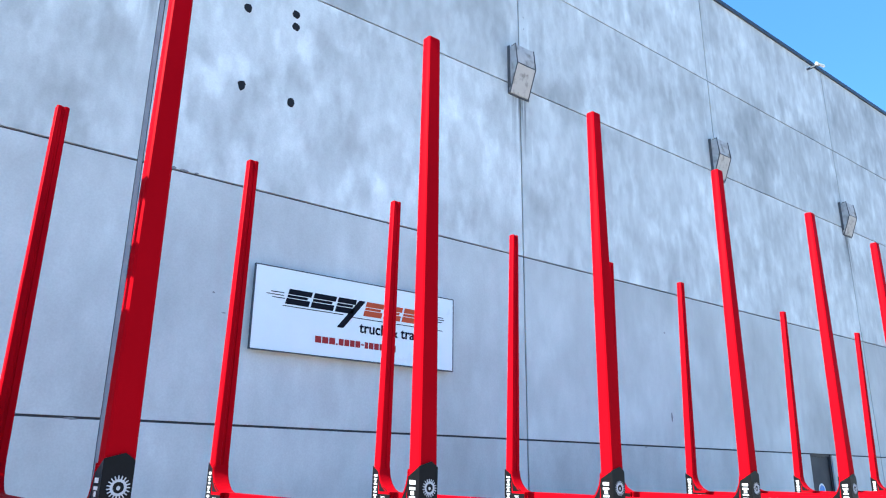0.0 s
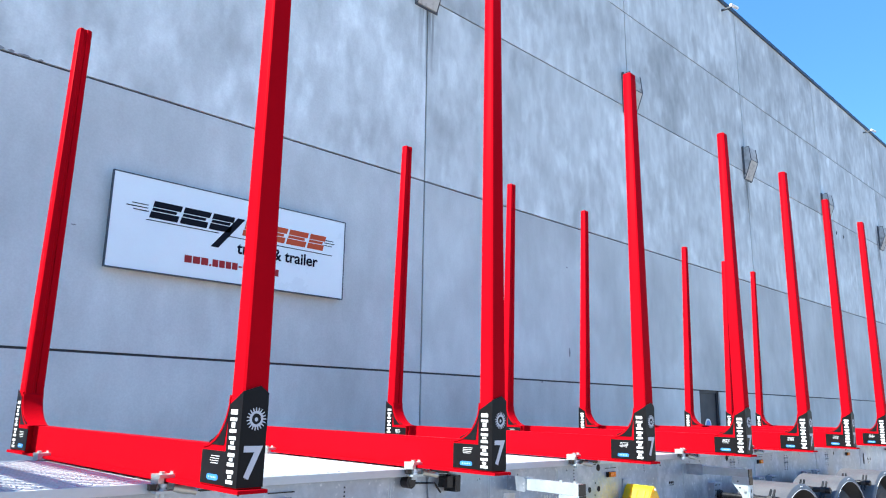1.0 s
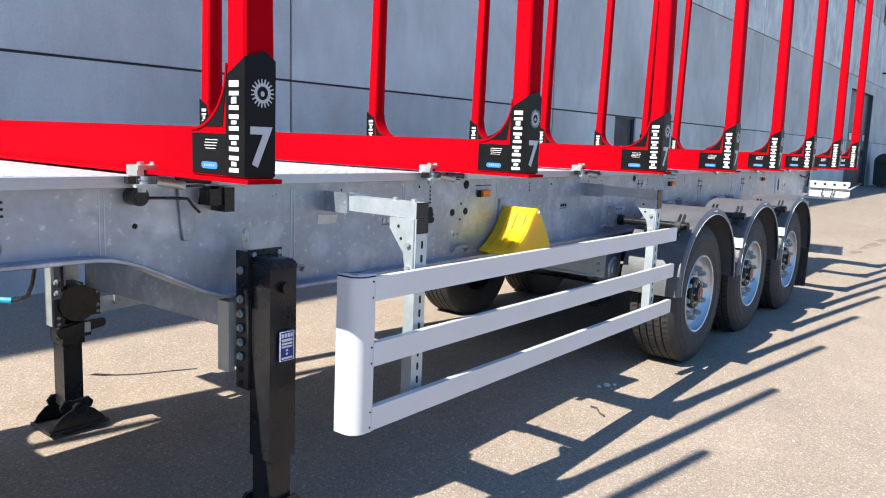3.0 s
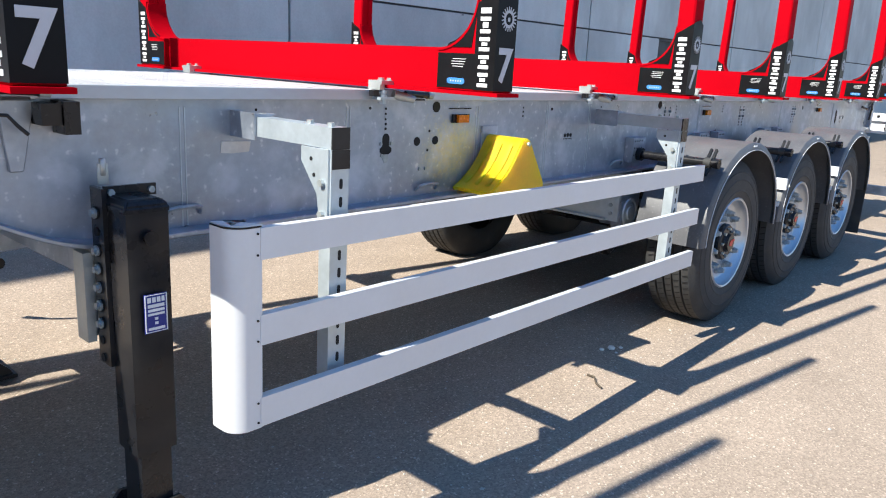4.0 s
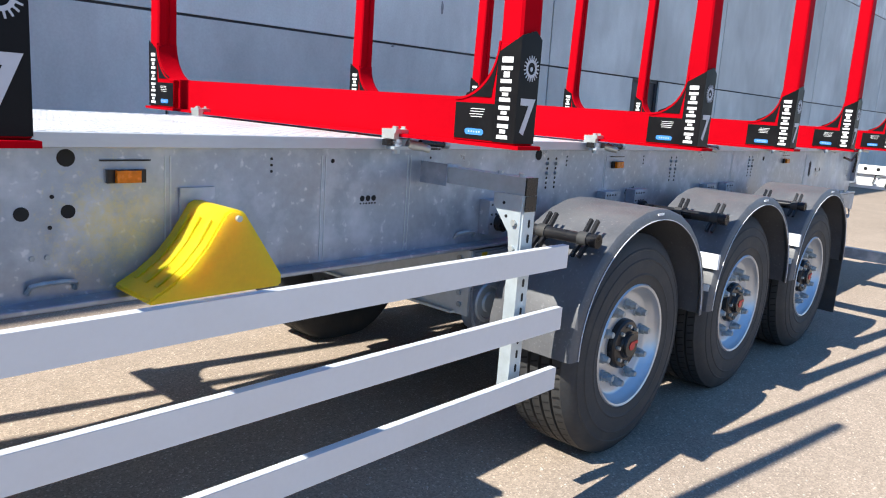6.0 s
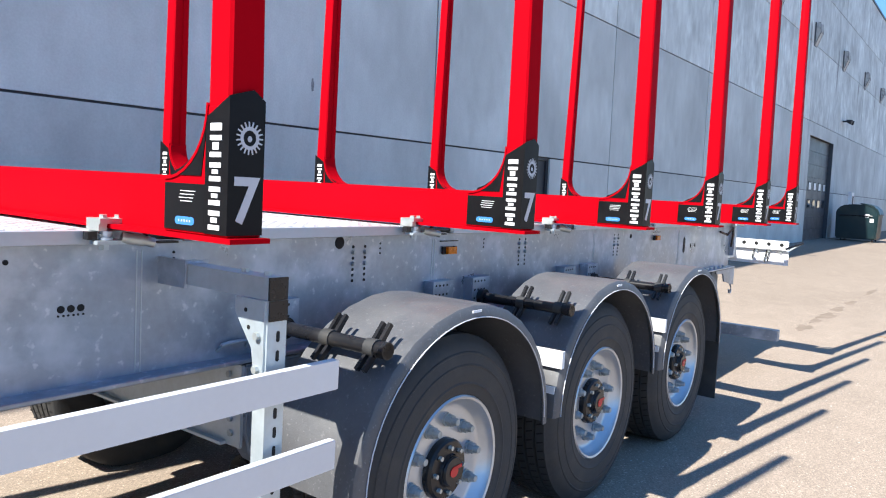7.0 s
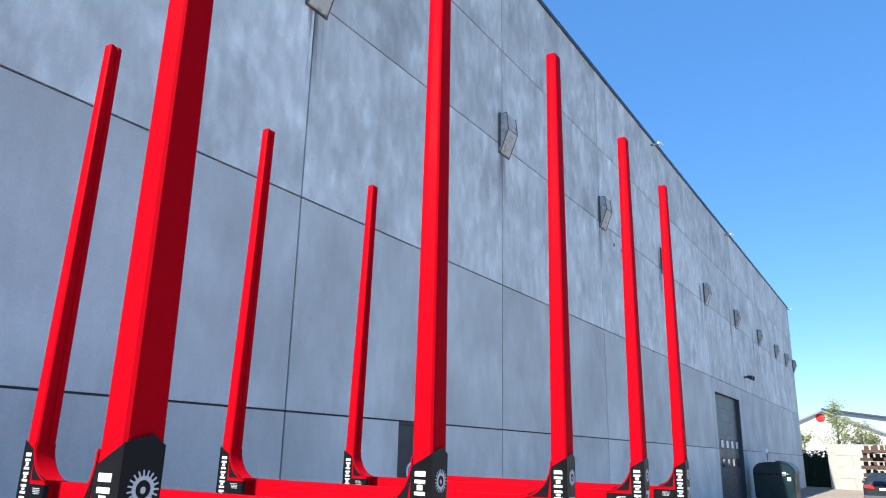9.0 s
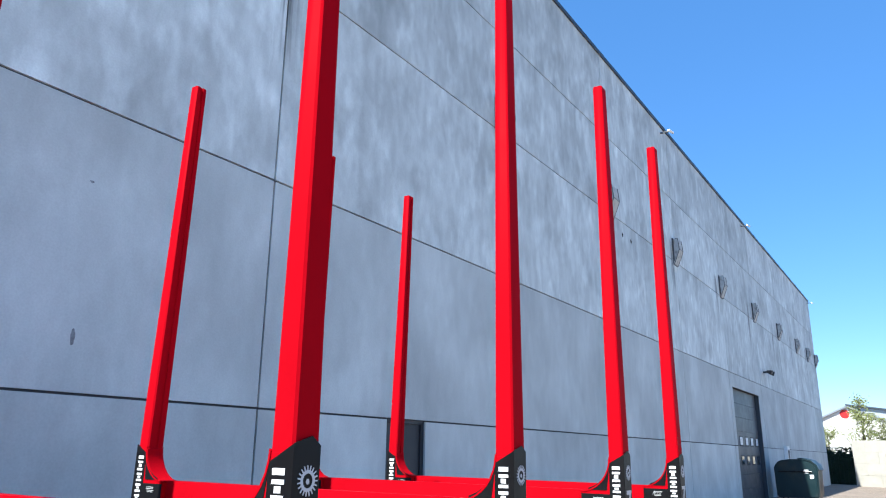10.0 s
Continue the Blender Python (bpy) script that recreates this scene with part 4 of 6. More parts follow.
# headboard at the front: a closed panel below, a barred top between rails
HB = 0.05
head = new("headboard")
head.parent = trailer
head["label"] = "galvanised headboard with a barred top"
for v in (0.04, 0.66, 1.28, 1.90, 2.52):
    bm = B()
    box(bm, HB - 0.03, HB + 0.028, v, v + 0.08, 1.19 if 0.5 < v < 2 else 1.40, 3.135)
    soften(bm, 0.006)
    part("post", bm, GALV, head)
bm = B()
box(bm, HB + 0.029, HB + 0.033, 0.02, WIDE - 0.02, 1.47, 3.145)
part("panel", bm, ALU, head)
for z, h in ((3.136, 0.03), (3.352, 0.095), (3.69, 0.05)):
    bm = B()
    box(bm, HB - 0.025, HB + 0.025, 0.02, WIDE - 0.02, z, z + h)
    soften(bm, 0.005)
    part("rail", bm, GALV, head)
for v in (0.02, 2.575):
    bm = B()
    box(bm, HB - 0.022, HB + 0.022, v, v + 0.045, 3.1665, 3.6895)
    part("post", bm, GALV, head)
bm = B()
box(bm, HB - 0.006, HB + 0.006, 0.0, 0.034, 3.1665, 3.6895)
bar = part("bar", bm, GALV, head, "", pose(0, 0.10, 0))
for k in range(1, 38):
    again(bar, pose(0, 0.10 + 0.066 * k, 0), head)

# deck planks across the trailer, ribbed
bm = B()
PW = 0.2
box(bm, 0.002, PW - 0.002, 0.632, WIDE - 0.632, 1.448, 1.4615)
for k in range(6):
    x = 0.010 + k * 0.033
    for j in range(22):
        y = 0.636 + j * 0.0625 + (0.031 if k % 2 else 0.0)
        if y + 0.05 < WIDE - 0.636:
            box(bm, x - 0.005, x + 0.021, y, y + 0.055, 1.4612, 1.4652)
plank = part("deck_plank", bm, DECKALU, trailer, "ribbed pale aluminium plank", pose(FRONT, 0, 0))
for k in range(1, int((REAR - FRONT) / PW)):
    again(plank, pose(FRONT + k * PW, 0, 0))

# side marker lamps
for u in (2.855, 5.837, 8.724, 11.63):
    bm = B()
    box(bm, u - 0.058, u + 0.058, NEARV - 0.014, NEARV - 0.001, 1.317, 1.357)
    soften(bm, 0.004)
    lampb = part("marker_lamp", bm, BLACK, trailer)
    bm = B()
    box(bm, u - 0.036, u + 0.036, NEARV - 0.030, NEARV - 0.0145, 1.319, 1.355)
    soften(bm, 0.007, 2)
    part("lens", bm, AMBER, lampb, "amber lens")
    bm = B()
    box(bm, u - 0.075, u + 0.075, NEARV - 0.008, NEARV - 0.001, 1.381, 1.386)
    part("cable_strip", bm, BLACK, trailer)

# lashing hooks on the lower web
for u, z in ((3.17, 1.240), (4.40, 1.045), (5.62, 1.025), (7.40, 1.03)):
    bm = B()
    sweep(bm, [(u - 0.065, NEARV - 0.003, z - 0.012), (u - 0.06, NEARV - 0.022, z + 0.012), (u - 0.03, NEARV - 0.028, z + 0.018),
               (u + 0.03, NEARV - 0.028, z + 0.018), (u + 0.06, NEARV - 0.022, z + 0.012), (u + 0.065, NEARV - 0.003, z - 0.012)], 0.008, 6)
    part("lashing_hook", bm, NUT, trailer)

# black twist gear and gusset under the third bunk
bm = B()
cyl(bm, (3.675, NEARV - 0.060, 1.393), (3.675, NEARV - 0.003, 1.393), 0.034, 18)
cyl(bm, (3.675, NEARV - 0.066, 1.393), (3.675, NEARV - 0.060, 1.393), 0.022, 14)
part("lock_gear", bm, BLACK, trailer)
bm = B()
sweep(bm, [(3.69, NEARV - 0.055, 1.388), (3.80, NEARV - 0.058, 1.384), (3.862, NEARV - 0.058, 1.380), (3.885, NEARV - 0.058, 1.352), (3.912, NEARV - 0.058, 1.326)], 0.0055, 8)
part("lock_rod", bm, BLACK, trailer)
bm = B()
box(bm, 3.940, 3.996, NEARV - 0.085, NEARV - 0.005, 1.352, 1.414)
box(bm, 3.997, 4.042, NEARV - 0.095, NEARV - 0.004, 1.326, 1.420)
soften(bm, 0.010, 2)
part("lock_box", bm, BLACK, trailer)
bm = B()
prism(bm, [(3.850, 1.42), (3.950, 1.42), (3.908, 1.215), (3.870, 1.215)], "y", NEARV - 0.014, NEARV - 0.001)
soften(bm, 0.003)
part("gusset", bm, GALV, trailer)


# landing legs
def landing_leg(far):
    """Square black leg: box, drilled mounting strip with bolts on its front, ram and rocking foot."""
    leg = new("landing_leg")
    leg.parent = trailer
    leg["label"] = "black steel landing leg"
    leg.matrix_basis = pose(-0.03 if far else 0.0, 0, 0)
    Y = (lambda v: WIDE - 0.055 - v) if far else (lambda v: v)

    def span(bm, x0, x1, a, b, z0, z1):
        return box(bm, x0, x1, min(Y(a), Y(b)), max(Y(a), Y(b)), z0, z1)
    bm = B()
    if far:
        span(bm, 4.084, 4.204, 0.372, 0.508, 0.47, 0.80)
    else:
        span(bm, 4.077, 4.207, 0.376, 0.500, 0.34, 1.120)
    soften(bm, 0.014, 2)
    part("leg_box", bm, BLACK, leg)
    if not far:
        bm = B()
        loft(bm, [[(4.072, 0.371, 1.108), (4.212, 0.371, 1.108), (4.212, 0.503, 1.108), (4.072, 0.503, 1.108)],
                  [(4.072, 0.371, 1.132), (4.212, 0.371, 1.132), (4.212, 0.503, 1.132), (4.072, 0.503, 1.132)],
                  [(4.090, 0.388, 1.152), (4.194, 0.388, 1.152), (4.194, 0.503, 1.152), (4.090, 0.503, 1.152)]])
        soften(bm, 0.006, 2)
        part("leg_cap", bm, BLACK, leg)
    bm = B()
    span(bm, 4.092, 4.192, 0.385, 0.500, 0.12, 0.469 if far else 0.339)
    soften(bm, 0.008)
    part("ram", bm, BLACK, leg)
    bm = B()
    span(bm, 4.062, 4.0765, 0.490, 0.568, 0.50 if far else 0.612, 0.963 if far else 1.172)
    span(bm, 4.077, 4.212, 0.504, 0.568, 0.52 if far else 0.64, 0.60 if far else 0.72)
    part("mounting_strip", bm, BLACK, leg)
    if not far:
        bm = B()
        span(bm, 4.077, 4.238, 0.504, 0.516, 1.140, 1.176)
        soften(bm, 0.004)
        part("top_flange", bm, BLACK, leg)
    if far:
        bm = B()
        box(bm, 4.078, 4.092, 2.03, 2.13, 0.802, 0.963)
        part("top_plate", bm, GALV, leg)
    for k in range(9):
        z = (1.095 if not far else 0.935) - 0.058 * k
        if (far and z < 0.52) or k in (1, 7, 8):
            continue
        bm = B()
        cyl(bm, (4.0615, Y(0.532), z), (4.058, Y(0.532), z), 0.020, 16)
        part("washer", bm, HOLE, leg)
        bm = B()
        cyl(bm, (4.0575, Y(0.532), z), (4.052, Y(0.532), z), 0.0165, 14)
        cyl(bm, (4.052, Y(0.532), z), (4.043, Y(0.532), z), 0.0115, 6)
        part("bolt", bm, NUT, leg)
    if not far:
        for x in (4.095, 4.220):
            bm = B()
            cyl(bm, (x, 0.5035, 1.158), (x, 0.494, 1.158), 0.011, 6)
            part("bolt", bm, NUT, leg)
    for z in ((0.525, 0.565) if far else (0.632, 0.690, 1.037)):
        bm = B()
        cyl(bm, (4.0615, Y(0.536), z), (4.058, Y(0.536), z), 0.014, 10)
        part("bore", bm, HOLE, leg)
    bm = B()
    cheek = [(3.997, 0.022), (4.287, 0.022), (4.272, 0.05), (4.222, 0.10), (4.172, 0.125), (4.112, 0.12), (4.052, 0.09), (4.012, 0.05)]
    prism(bm, cheek, "y", Y(0.335), Y(0.346))
    prism(bm, cheek, "y", Y(0.540), Y(0.551))
    span(bm, 3.982, 4.302, 0.325, 0.560, 0.004, 0.0218)
    part("foot", bm, BLACK, leg)
    bm = B()
    yoke = [(4.062, 0.105), (4.222, 0.105), (4.232, 0.135), (4.207, 0.165), (4.142, 0.158), (4.077, 0.165), (4.052, 0.135)]
    prism(bm, yoke, "y", Y(0.360), Y(0.376))
    prism(bm, yoke, "y", Y(0.512), Y(0.528))
    cyl(bm, (4.142, Y(0.325), 0.115), (4.142, Y(0.560), 0.115), 0.032, 12)
    part("yoke", bm, BLACK, leg)
    if not far:
        bm = B()
        box(bm, 4.114, 4.186, 0.3625, 0.3655, 0.745, 0.867)
        part("maker_plate", bm, PLATEBLUE, leg, "dark blue maker's plate")
        for x0, x1, z0, z1 in ((4.118, 4.182, 0.747, 0.749), (4.118, 4.182, 0.863, 0.865), (4.115, 4.118, 0.747, 0.865), (4.182, 4.185, 0.747, 0.865), (4.123, 4.134, 0.841, 0.857), (4.138, 4.149, 0.841, 0.857),
                               (4.153, 4.164, 0.841, 0.857), (4.168, 4.177, 0.841, 0.857), (4.124, 4.176, 0.825, 0.835), (4.124, 4.176, 0.812, 0.820), (4.124, 4.176, 0.800, 0.807),
                               (4.145, 4.155, 0.785, 0.793), (4.145, 4.155, 0.771, 0.779), (4.124, 4.176, 0.754, 0.762)):
            bm = B()
            box(bm, x0, x1, 0.3605, 0.3624, z0, z1)
            part("print_bar", bm, WHITE, leg)
        bm = B()
        cyl(bm, (4.142, 0.354, 1.04), (4.142, 0.3655, 1.04), 0.022, 16)
        part("gear_cap", bm, BLACK, leg)
    else:
        bm = B()
        cyl(bm, (4.140, 2.06, 0.710), (4.140, 1.995, 0.710), 0.098, 28)
        part("gear_cover", bm, BLACK, leg)
        bm = B()
        box(bm, 4.215, 4.262, 2.012, 2.030, 0.630, 0.780)
        soften(bm, 0.006)
        part("gear_flange", bm, BLACK, leg)
        bm = B()
        box(bm, 4.022, 4.060, 2.012, 2.030, 0.590, 0.740)
        soften(bm, 0.006)
        part("gear_flange", bm, BLACK, leg)
        for x, z in ((4.246, 0.650), (4.246, 0.685), (4.244, 0.755), (4.040, 0.608), (4.040, 0.640)):
            bm = B()
            cyl(bm, (x, 2.0115, z), (x, 2.002, z), 0.009, 6)
            part("bolt", bm, NUT, leg)
        bm = B()
        prism(bm, arc(4.050, 0.555, 0.024, 0.026, 90, 270, 6) + [(4.262, 0.560)] + arc(4.264, 0.585, 0.022, 0.026, -90, 90, 6) + [(4.20, 0.608), (4.05, 0.582)], "y", 2.000, 2.016)
        part("lug_bar", bm, BLACK, leg)
        bm = B()
        box(bm, 4.168, 4.196, 1.990, 1.9995, 0.545, 0.600)
        part("lug_plate", bm, ZINC, leg)
    return leg


landing_leg(False)
landing_leg(True)
# bracing between the legs
bm = B()
prism(bm, [(NEARV + 0.065, 0.803), (NEARV + 0.065, 0.960), (FARV + 0.03, 0.960), (FARV + 0.03, 0.79)], "x", 4.152, 4.212)
soften(bm, 0.004)
part("leg_brace", bm, GALV, trailer)
bm = B()
cyl(bm, (4.252, 0.60, 0.90), (4.252, WIDE - 0.66, 0.90), 0.018, 10)
part("gear_shaft", bm, BLACK, trailer)
for y, zl, w in ((0.612, 0.675, 0.036), (2.172, 0.565, 0.038)):
    bm = B()
    box(bm, 4.032, 4.06, y - w, y + w, zl, 0.963)
    box(bm, 4.06, 4.202, y + w - 0.025, y + w, zl, 0.963)
    soften(bm, 0.004)
    part("brace_plate", bm, BRIGHT, trailer)
bm = B()
box(bm, 4.085, 4.118, 0.560, 0.566, 1.173, 1.238)
cyl(bm, (4.1015, 0.563, 1.200), (4.1015, 0.563, 1.252), 0.010, 10)
soften(bm, 0.002)
part("lifting_eye", bm, BRIGHT, trailer)
# crank handle with blue grip
bm = B()
sweep(bm, [(4.212, 2.70, 1.0), (4.217, 2.74, 0.86), (4.21, 2.79, 0.68), (4.197, 2.83, 0.60), (4.162, 2.875, 0.572), (4.112, 2.935, 0.565), (4.072, 2.985, 0.568)], 0.013, 8)
crank = part("crank_handle", bm, BLACK, trailer)
bm = B()
cyl(bm, (4.137, 2.905, 0.566), (4.072, 2.985, 0.568), 0.019, 12)
part("grip", bm, CYAN, crank, "bright blue grip")


# side guard
def side_guard():
    bm = B()
    prof = [(4.295, 0.022)] + [(4.255 - 0.058 * math.sin(radians(a)), 0.080 - 0.058 * math.cos(radians(a))) for a in range(0, 91, 10)] + [(4.197, 0.130)]
    inner = [(u + 0.004, v + 0.004) for u, v in prof[::-1]]
    prism(bm, prof + inner, "z", 0.502, 1.111)
    guard = part("side_guard", bm, ALU, trailer, "pale aluminium side guard", pose(0, 0.010, 0.022, 0, 0.27, 0))
    bm = B()
    prism(bm, prof + [(4.295, 0.10), (4.23, 0.130)], "z", 1.112, 1.116)
    part("lid_seal", bm, BLACK, guard, "thin black seal")
    bm = B()
    prism(bm, [(u + 0.005, v + 0.004) for u, v in prof] + [(4.292, 0.096), (4.234, 0.124)], "z", 1.1162, 1.120)
    part("end_lid", bm, ALU, guard)
    for z0 in (0.506, 0.762, 1.018):
        bm = B()
        box(bm, 4.290, 7.328, 0.020, 0.050, z0, z0 + 0.092)
        soften(bm, 0.005, 2)
        part("rail", bm, ALU, guard)
        for dz in (0.015, 0.077):
            bm = B()
            cyl(bm, (4.281, 0.0215, z0 + dz), (4.281, 0.0185, z0 + dz), 0.0035, 8)
            part("rivet", bm, HOLE, guard)
    for u in (4.630, 7.131):
        # galvanised arm
        bm = B()
        box(bm, u - 0.034, u + 0.034, 0.091, NEARV - 0.012, 1.307, 1.373)
        soften(bm, 0.006, 2)
        part("arm", bm, ZINC, guard)
        bm = B()
        box(bm, u - 0.035, u + 0.035, 0.084, 0.0905, 1.306, 1.374)
        part("arm_cap", bm, BLACK, guard, "black end cap")
        bm = B()
        box(bm, u - 0.044, u - 0.036, NEARV - 0.16, NEARV - 0.001, 1.295, 1.385)
        box(bm, u - 0.044, u + 0.044, NEARV - 0.16, NEARV - 0.145, 1.374, 1.383)
        part("arm_socket", bm, GALV, guard)
        for v in (0.136, 0.24, 0.50):
            bm = B()
            cyl(bm, (u, v, 1.373), (u, v, 1.385), 0.012, 6)
            part("bolt", bm, BRIGHT, guard)
        # perforated post: a bent channel with slots
        bm = B()
        prism(bm, [(u - 0.036, 0.142), (u - 0.036, 0.087), (u + 0.036, 0.087), (u + 0.036, 0.142), (u + 0.030, 0.142), (u + 0.030, 0.093), (u - 0.030, 0.093), (u - 0.030, 0.142)], "z", 0.53, 1.306)
        part("post", bm, ZINC, guard)
        # slots are near-black plates on the post, coloured as the shade inside
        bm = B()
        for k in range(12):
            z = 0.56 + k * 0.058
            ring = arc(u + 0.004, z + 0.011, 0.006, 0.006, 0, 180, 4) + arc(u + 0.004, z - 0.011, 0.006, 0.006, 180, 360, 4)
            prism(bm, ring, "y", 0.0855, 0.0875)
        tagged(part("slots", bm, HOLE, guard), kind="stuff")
        bm = B()
        prism(bm, [(0.095, 1.305), (0.229, 1.305), (0.229, 1.260), (0.149, 1.160), (0.137, 1.090), (0.095, 1.090)], "x", u - 0.043, u - 0.036)
        part("post_gusset", bm, ZINC, guard)
        for yy, zz in ((0.178, 1.270), (0.163, 1.220)):
            bm = B()
            cyl(bm, (u - 0.0425, yy, zz), (u - 0.0445, yy, zz), 0.007, 8)
            part("gusset_hole", bm, HOLE, guard)
        for z in (1.10, 1.20):
            bm = B()
            cyl(bm, (u - 0.043, 0.120, z), (u - 0.056, 0.120, z), 0.012, 6)
            part("bolt", bm, BRIGHT, guard)
        bm = B()
        box(bm, u - 0.035, u + 0.035, 0.082, 0.0855, 1.245, 1.305)
        part("cover_plate", bm, BLACK, guard)


side_guard()


# wheels
def wheel(u, far):
    """Super-single wheel: ribbed tread, deep bright rim, ten nuts, dark hub with a red mark."""
    w = new("wheel")
    w.parent = trailer
    y0 = WIDE - 0.065 if far else 0.065
    w.matrix_basis = pose(u, y0, 0.520, 0, 0, 180 if far else 0)
    prof = [(0.300, 0.028), (0.312, 0.012), (0.335, 0.006), (0.352, 0.0035), (0.355, 0.0005), (0.360, 0.0005), (0.363, 0.0030), (0.385, 0.000), (0.418, 0.0015), (0.421, -0.0015), (0.426, -0.0010), (0.429, 0.0025), (0.44, 0.004), (0.462, 0.009), (0.465, 0.0065), (0.470, 0.0080), (0.473, 0.0125), (0.478, 0.014), (0.500, 0.024), (0.513, 0.036), (0.526, 0.048)]
    x = 0.052
    prof.append((0.531, x))
    for k in range(5):
        prof += [(0.5345, x + 0.045), (0.519, x + 0.048), (0.519, x + 0.057), (0.5345, x + 0.060)] if k < 4 else [(0.531, x + 0.05)]
        x += 0.058
    prof += [(0.526, 0.345), (0.505, 0.362), (0.47, 0.378), (0.40, 0.385), (0.33, 0.378), (0.300, 0.355)]
    prof = [(r + 0.0205 * max(0.0, (r - 0.36) / 0.1745), h) for r, h in prof]
    bm = B()
    lathe(bm, prof, (0, 0, 0), 72)
    t = part("tyre", bm, RUBBER, w, "black tyre")
    for v in t.data.vertices:                             # flattened where it stands
        if v.co.z < -0.551:
            v.co.z = -0.551
    bm = B()
    for k in range(72):                                   # tread sipes: near-black sheets painted as the shade in the cuts
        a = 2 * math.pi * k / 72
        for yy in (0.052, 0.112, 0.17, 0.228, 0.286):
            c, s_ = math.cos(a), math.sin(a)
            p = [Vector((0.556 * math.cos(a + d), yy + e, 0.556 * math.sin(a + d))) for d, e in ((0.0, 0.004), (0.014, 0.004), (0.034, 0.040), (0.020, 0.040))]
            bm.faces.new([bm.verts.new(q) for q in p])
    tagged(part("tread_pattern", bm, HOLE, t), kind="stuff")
    bm = B()
    lathe(bm, [(0.303, 0.034), (0.309, 0.014), (0.303, 0.008), (0.293, 0.012), (0.288, 0.030), (0.280, 0.046), (0.270, 0.056), (0.264, 0.066), (0.255, 0.073),
               (0.240, 0.076), (0.195, 0.077), (0.165, 0.074), (0.140, 0.072), (0.100, 0.072)], (0, 0, 0), 60)
    part("rim", bm, RIMALU, w, "bright metal rim")
    bm = B()
    lathe(bm, [(0.126, 0.075), (0.124, 0.047), (0.114, 0.037), (0.068, 0.034), (0.063, 0.020), (0.0, 0.018)], (0, 0, 0), 36)
    part("hub", bm, BLACK, w, "black hub")
    bm = B()
    lathe(bm, [(0.060, 0.0175), (0.056, 0.008), (0.0, 0.008)], (0, 0, 0), 28)
    part("hub_cap", bm, BLACK, w)
    bm = B()
    prism(bm, arc(0, 0, 0.026, 0.022, 0, 330, 11), "y", 0.0045, 0.0078)
    box(bm, 0.012, 0.050, 0.0045, 0.0078, 0.008, 0.022)
    part("hub_mark", bm, REDDOT, w, "red mark")
    bm = B()
    cyl(bm, (0, 0.080, 0), (0, 0.066, 0), 0.029, 14)
    cyl(bm, (0, 0.066, 0), (0, 0.040, 0), 0.0235, 6)
    cyl(bm, (0, 0.040, 0), (0, 0.018, 0), 0.019, 10, 0.014)
    nut = part("wheel_nut", bm, NUT, w, "", pose(0.195, 0, 0))
    for k in range(1, 10):
        a = 2 * math.pi * (k + 0.3) / 10
        again(nut, pose(0.195 * math.cos(a), 0, 0.195 * math.sin(a)), w)
    nut.matrix_basis = pose(0.195 * math.cos(2 * math.pi * 0.03), 0, 0.195 * math.sin(2 * math.pi * 0.03))
    bm = B()
    cyl(bm, (0, 0.044, 0), (0, 0.028, 0), 0.010, 6)
    hb = part("hub_bolt", bm, BRIGHT, w, "", pose(0.098, 0.052, 0))
    for k in range(1, 8):
        a = 2 * math.pi * k / 8
        again(hb, pose(0.092 * math.cos(a), -0.008, 0.092 * math.sin(a)), w)
    hb.matrix_basis = pose(0.092, -0.008, 0)
    return w


AXLES = (8.058, 9.432, 10.806)
for u in AXLES:
    wheel(u, False)
    wheel(u, True)
    bm = B()
    cyl(bm, (u, 0.40, 0.53), (u, WIDE - 0.40, 0.53), 0.065, 20)
    part("axle", bm, BLACK, trailer)
    for y in (0.78, WIDE - 0.78):
        bm = B()
        prism(bm, [(u - 0.52, 0.975), (u - 0.36, 0.975), (u - 0.38, 0.66), (u - 0.44, 0.58), (u - 0.52, 0.66)], "y", y - 0.05, y + 0.05)
        part("suspension_hanger", bm, GALV, trailer)
        bm = B()
        sweep(bm, [(u - 0.44, y, 0.64), (u - 0.2, y, 0.60), (u, y, 0.615), (u + 0.28, y, 0.60), (u + 0.42, y, 0.58)], 0.045, 8)
        part("trailing_arm", bm, BLACK, trailer)
        bm = B()
        lathe(bm, [(0.0, -0.18), (0.10, -0.18), (0.135, -0.12), (0.125, -0.02), (0.14, 0.06), (0.13, 0.13), (0.0, 0.13)], (u + 0.42, y, 0.83), 24, "z")
        part("air_bag", bm, RUBBER, trailer)


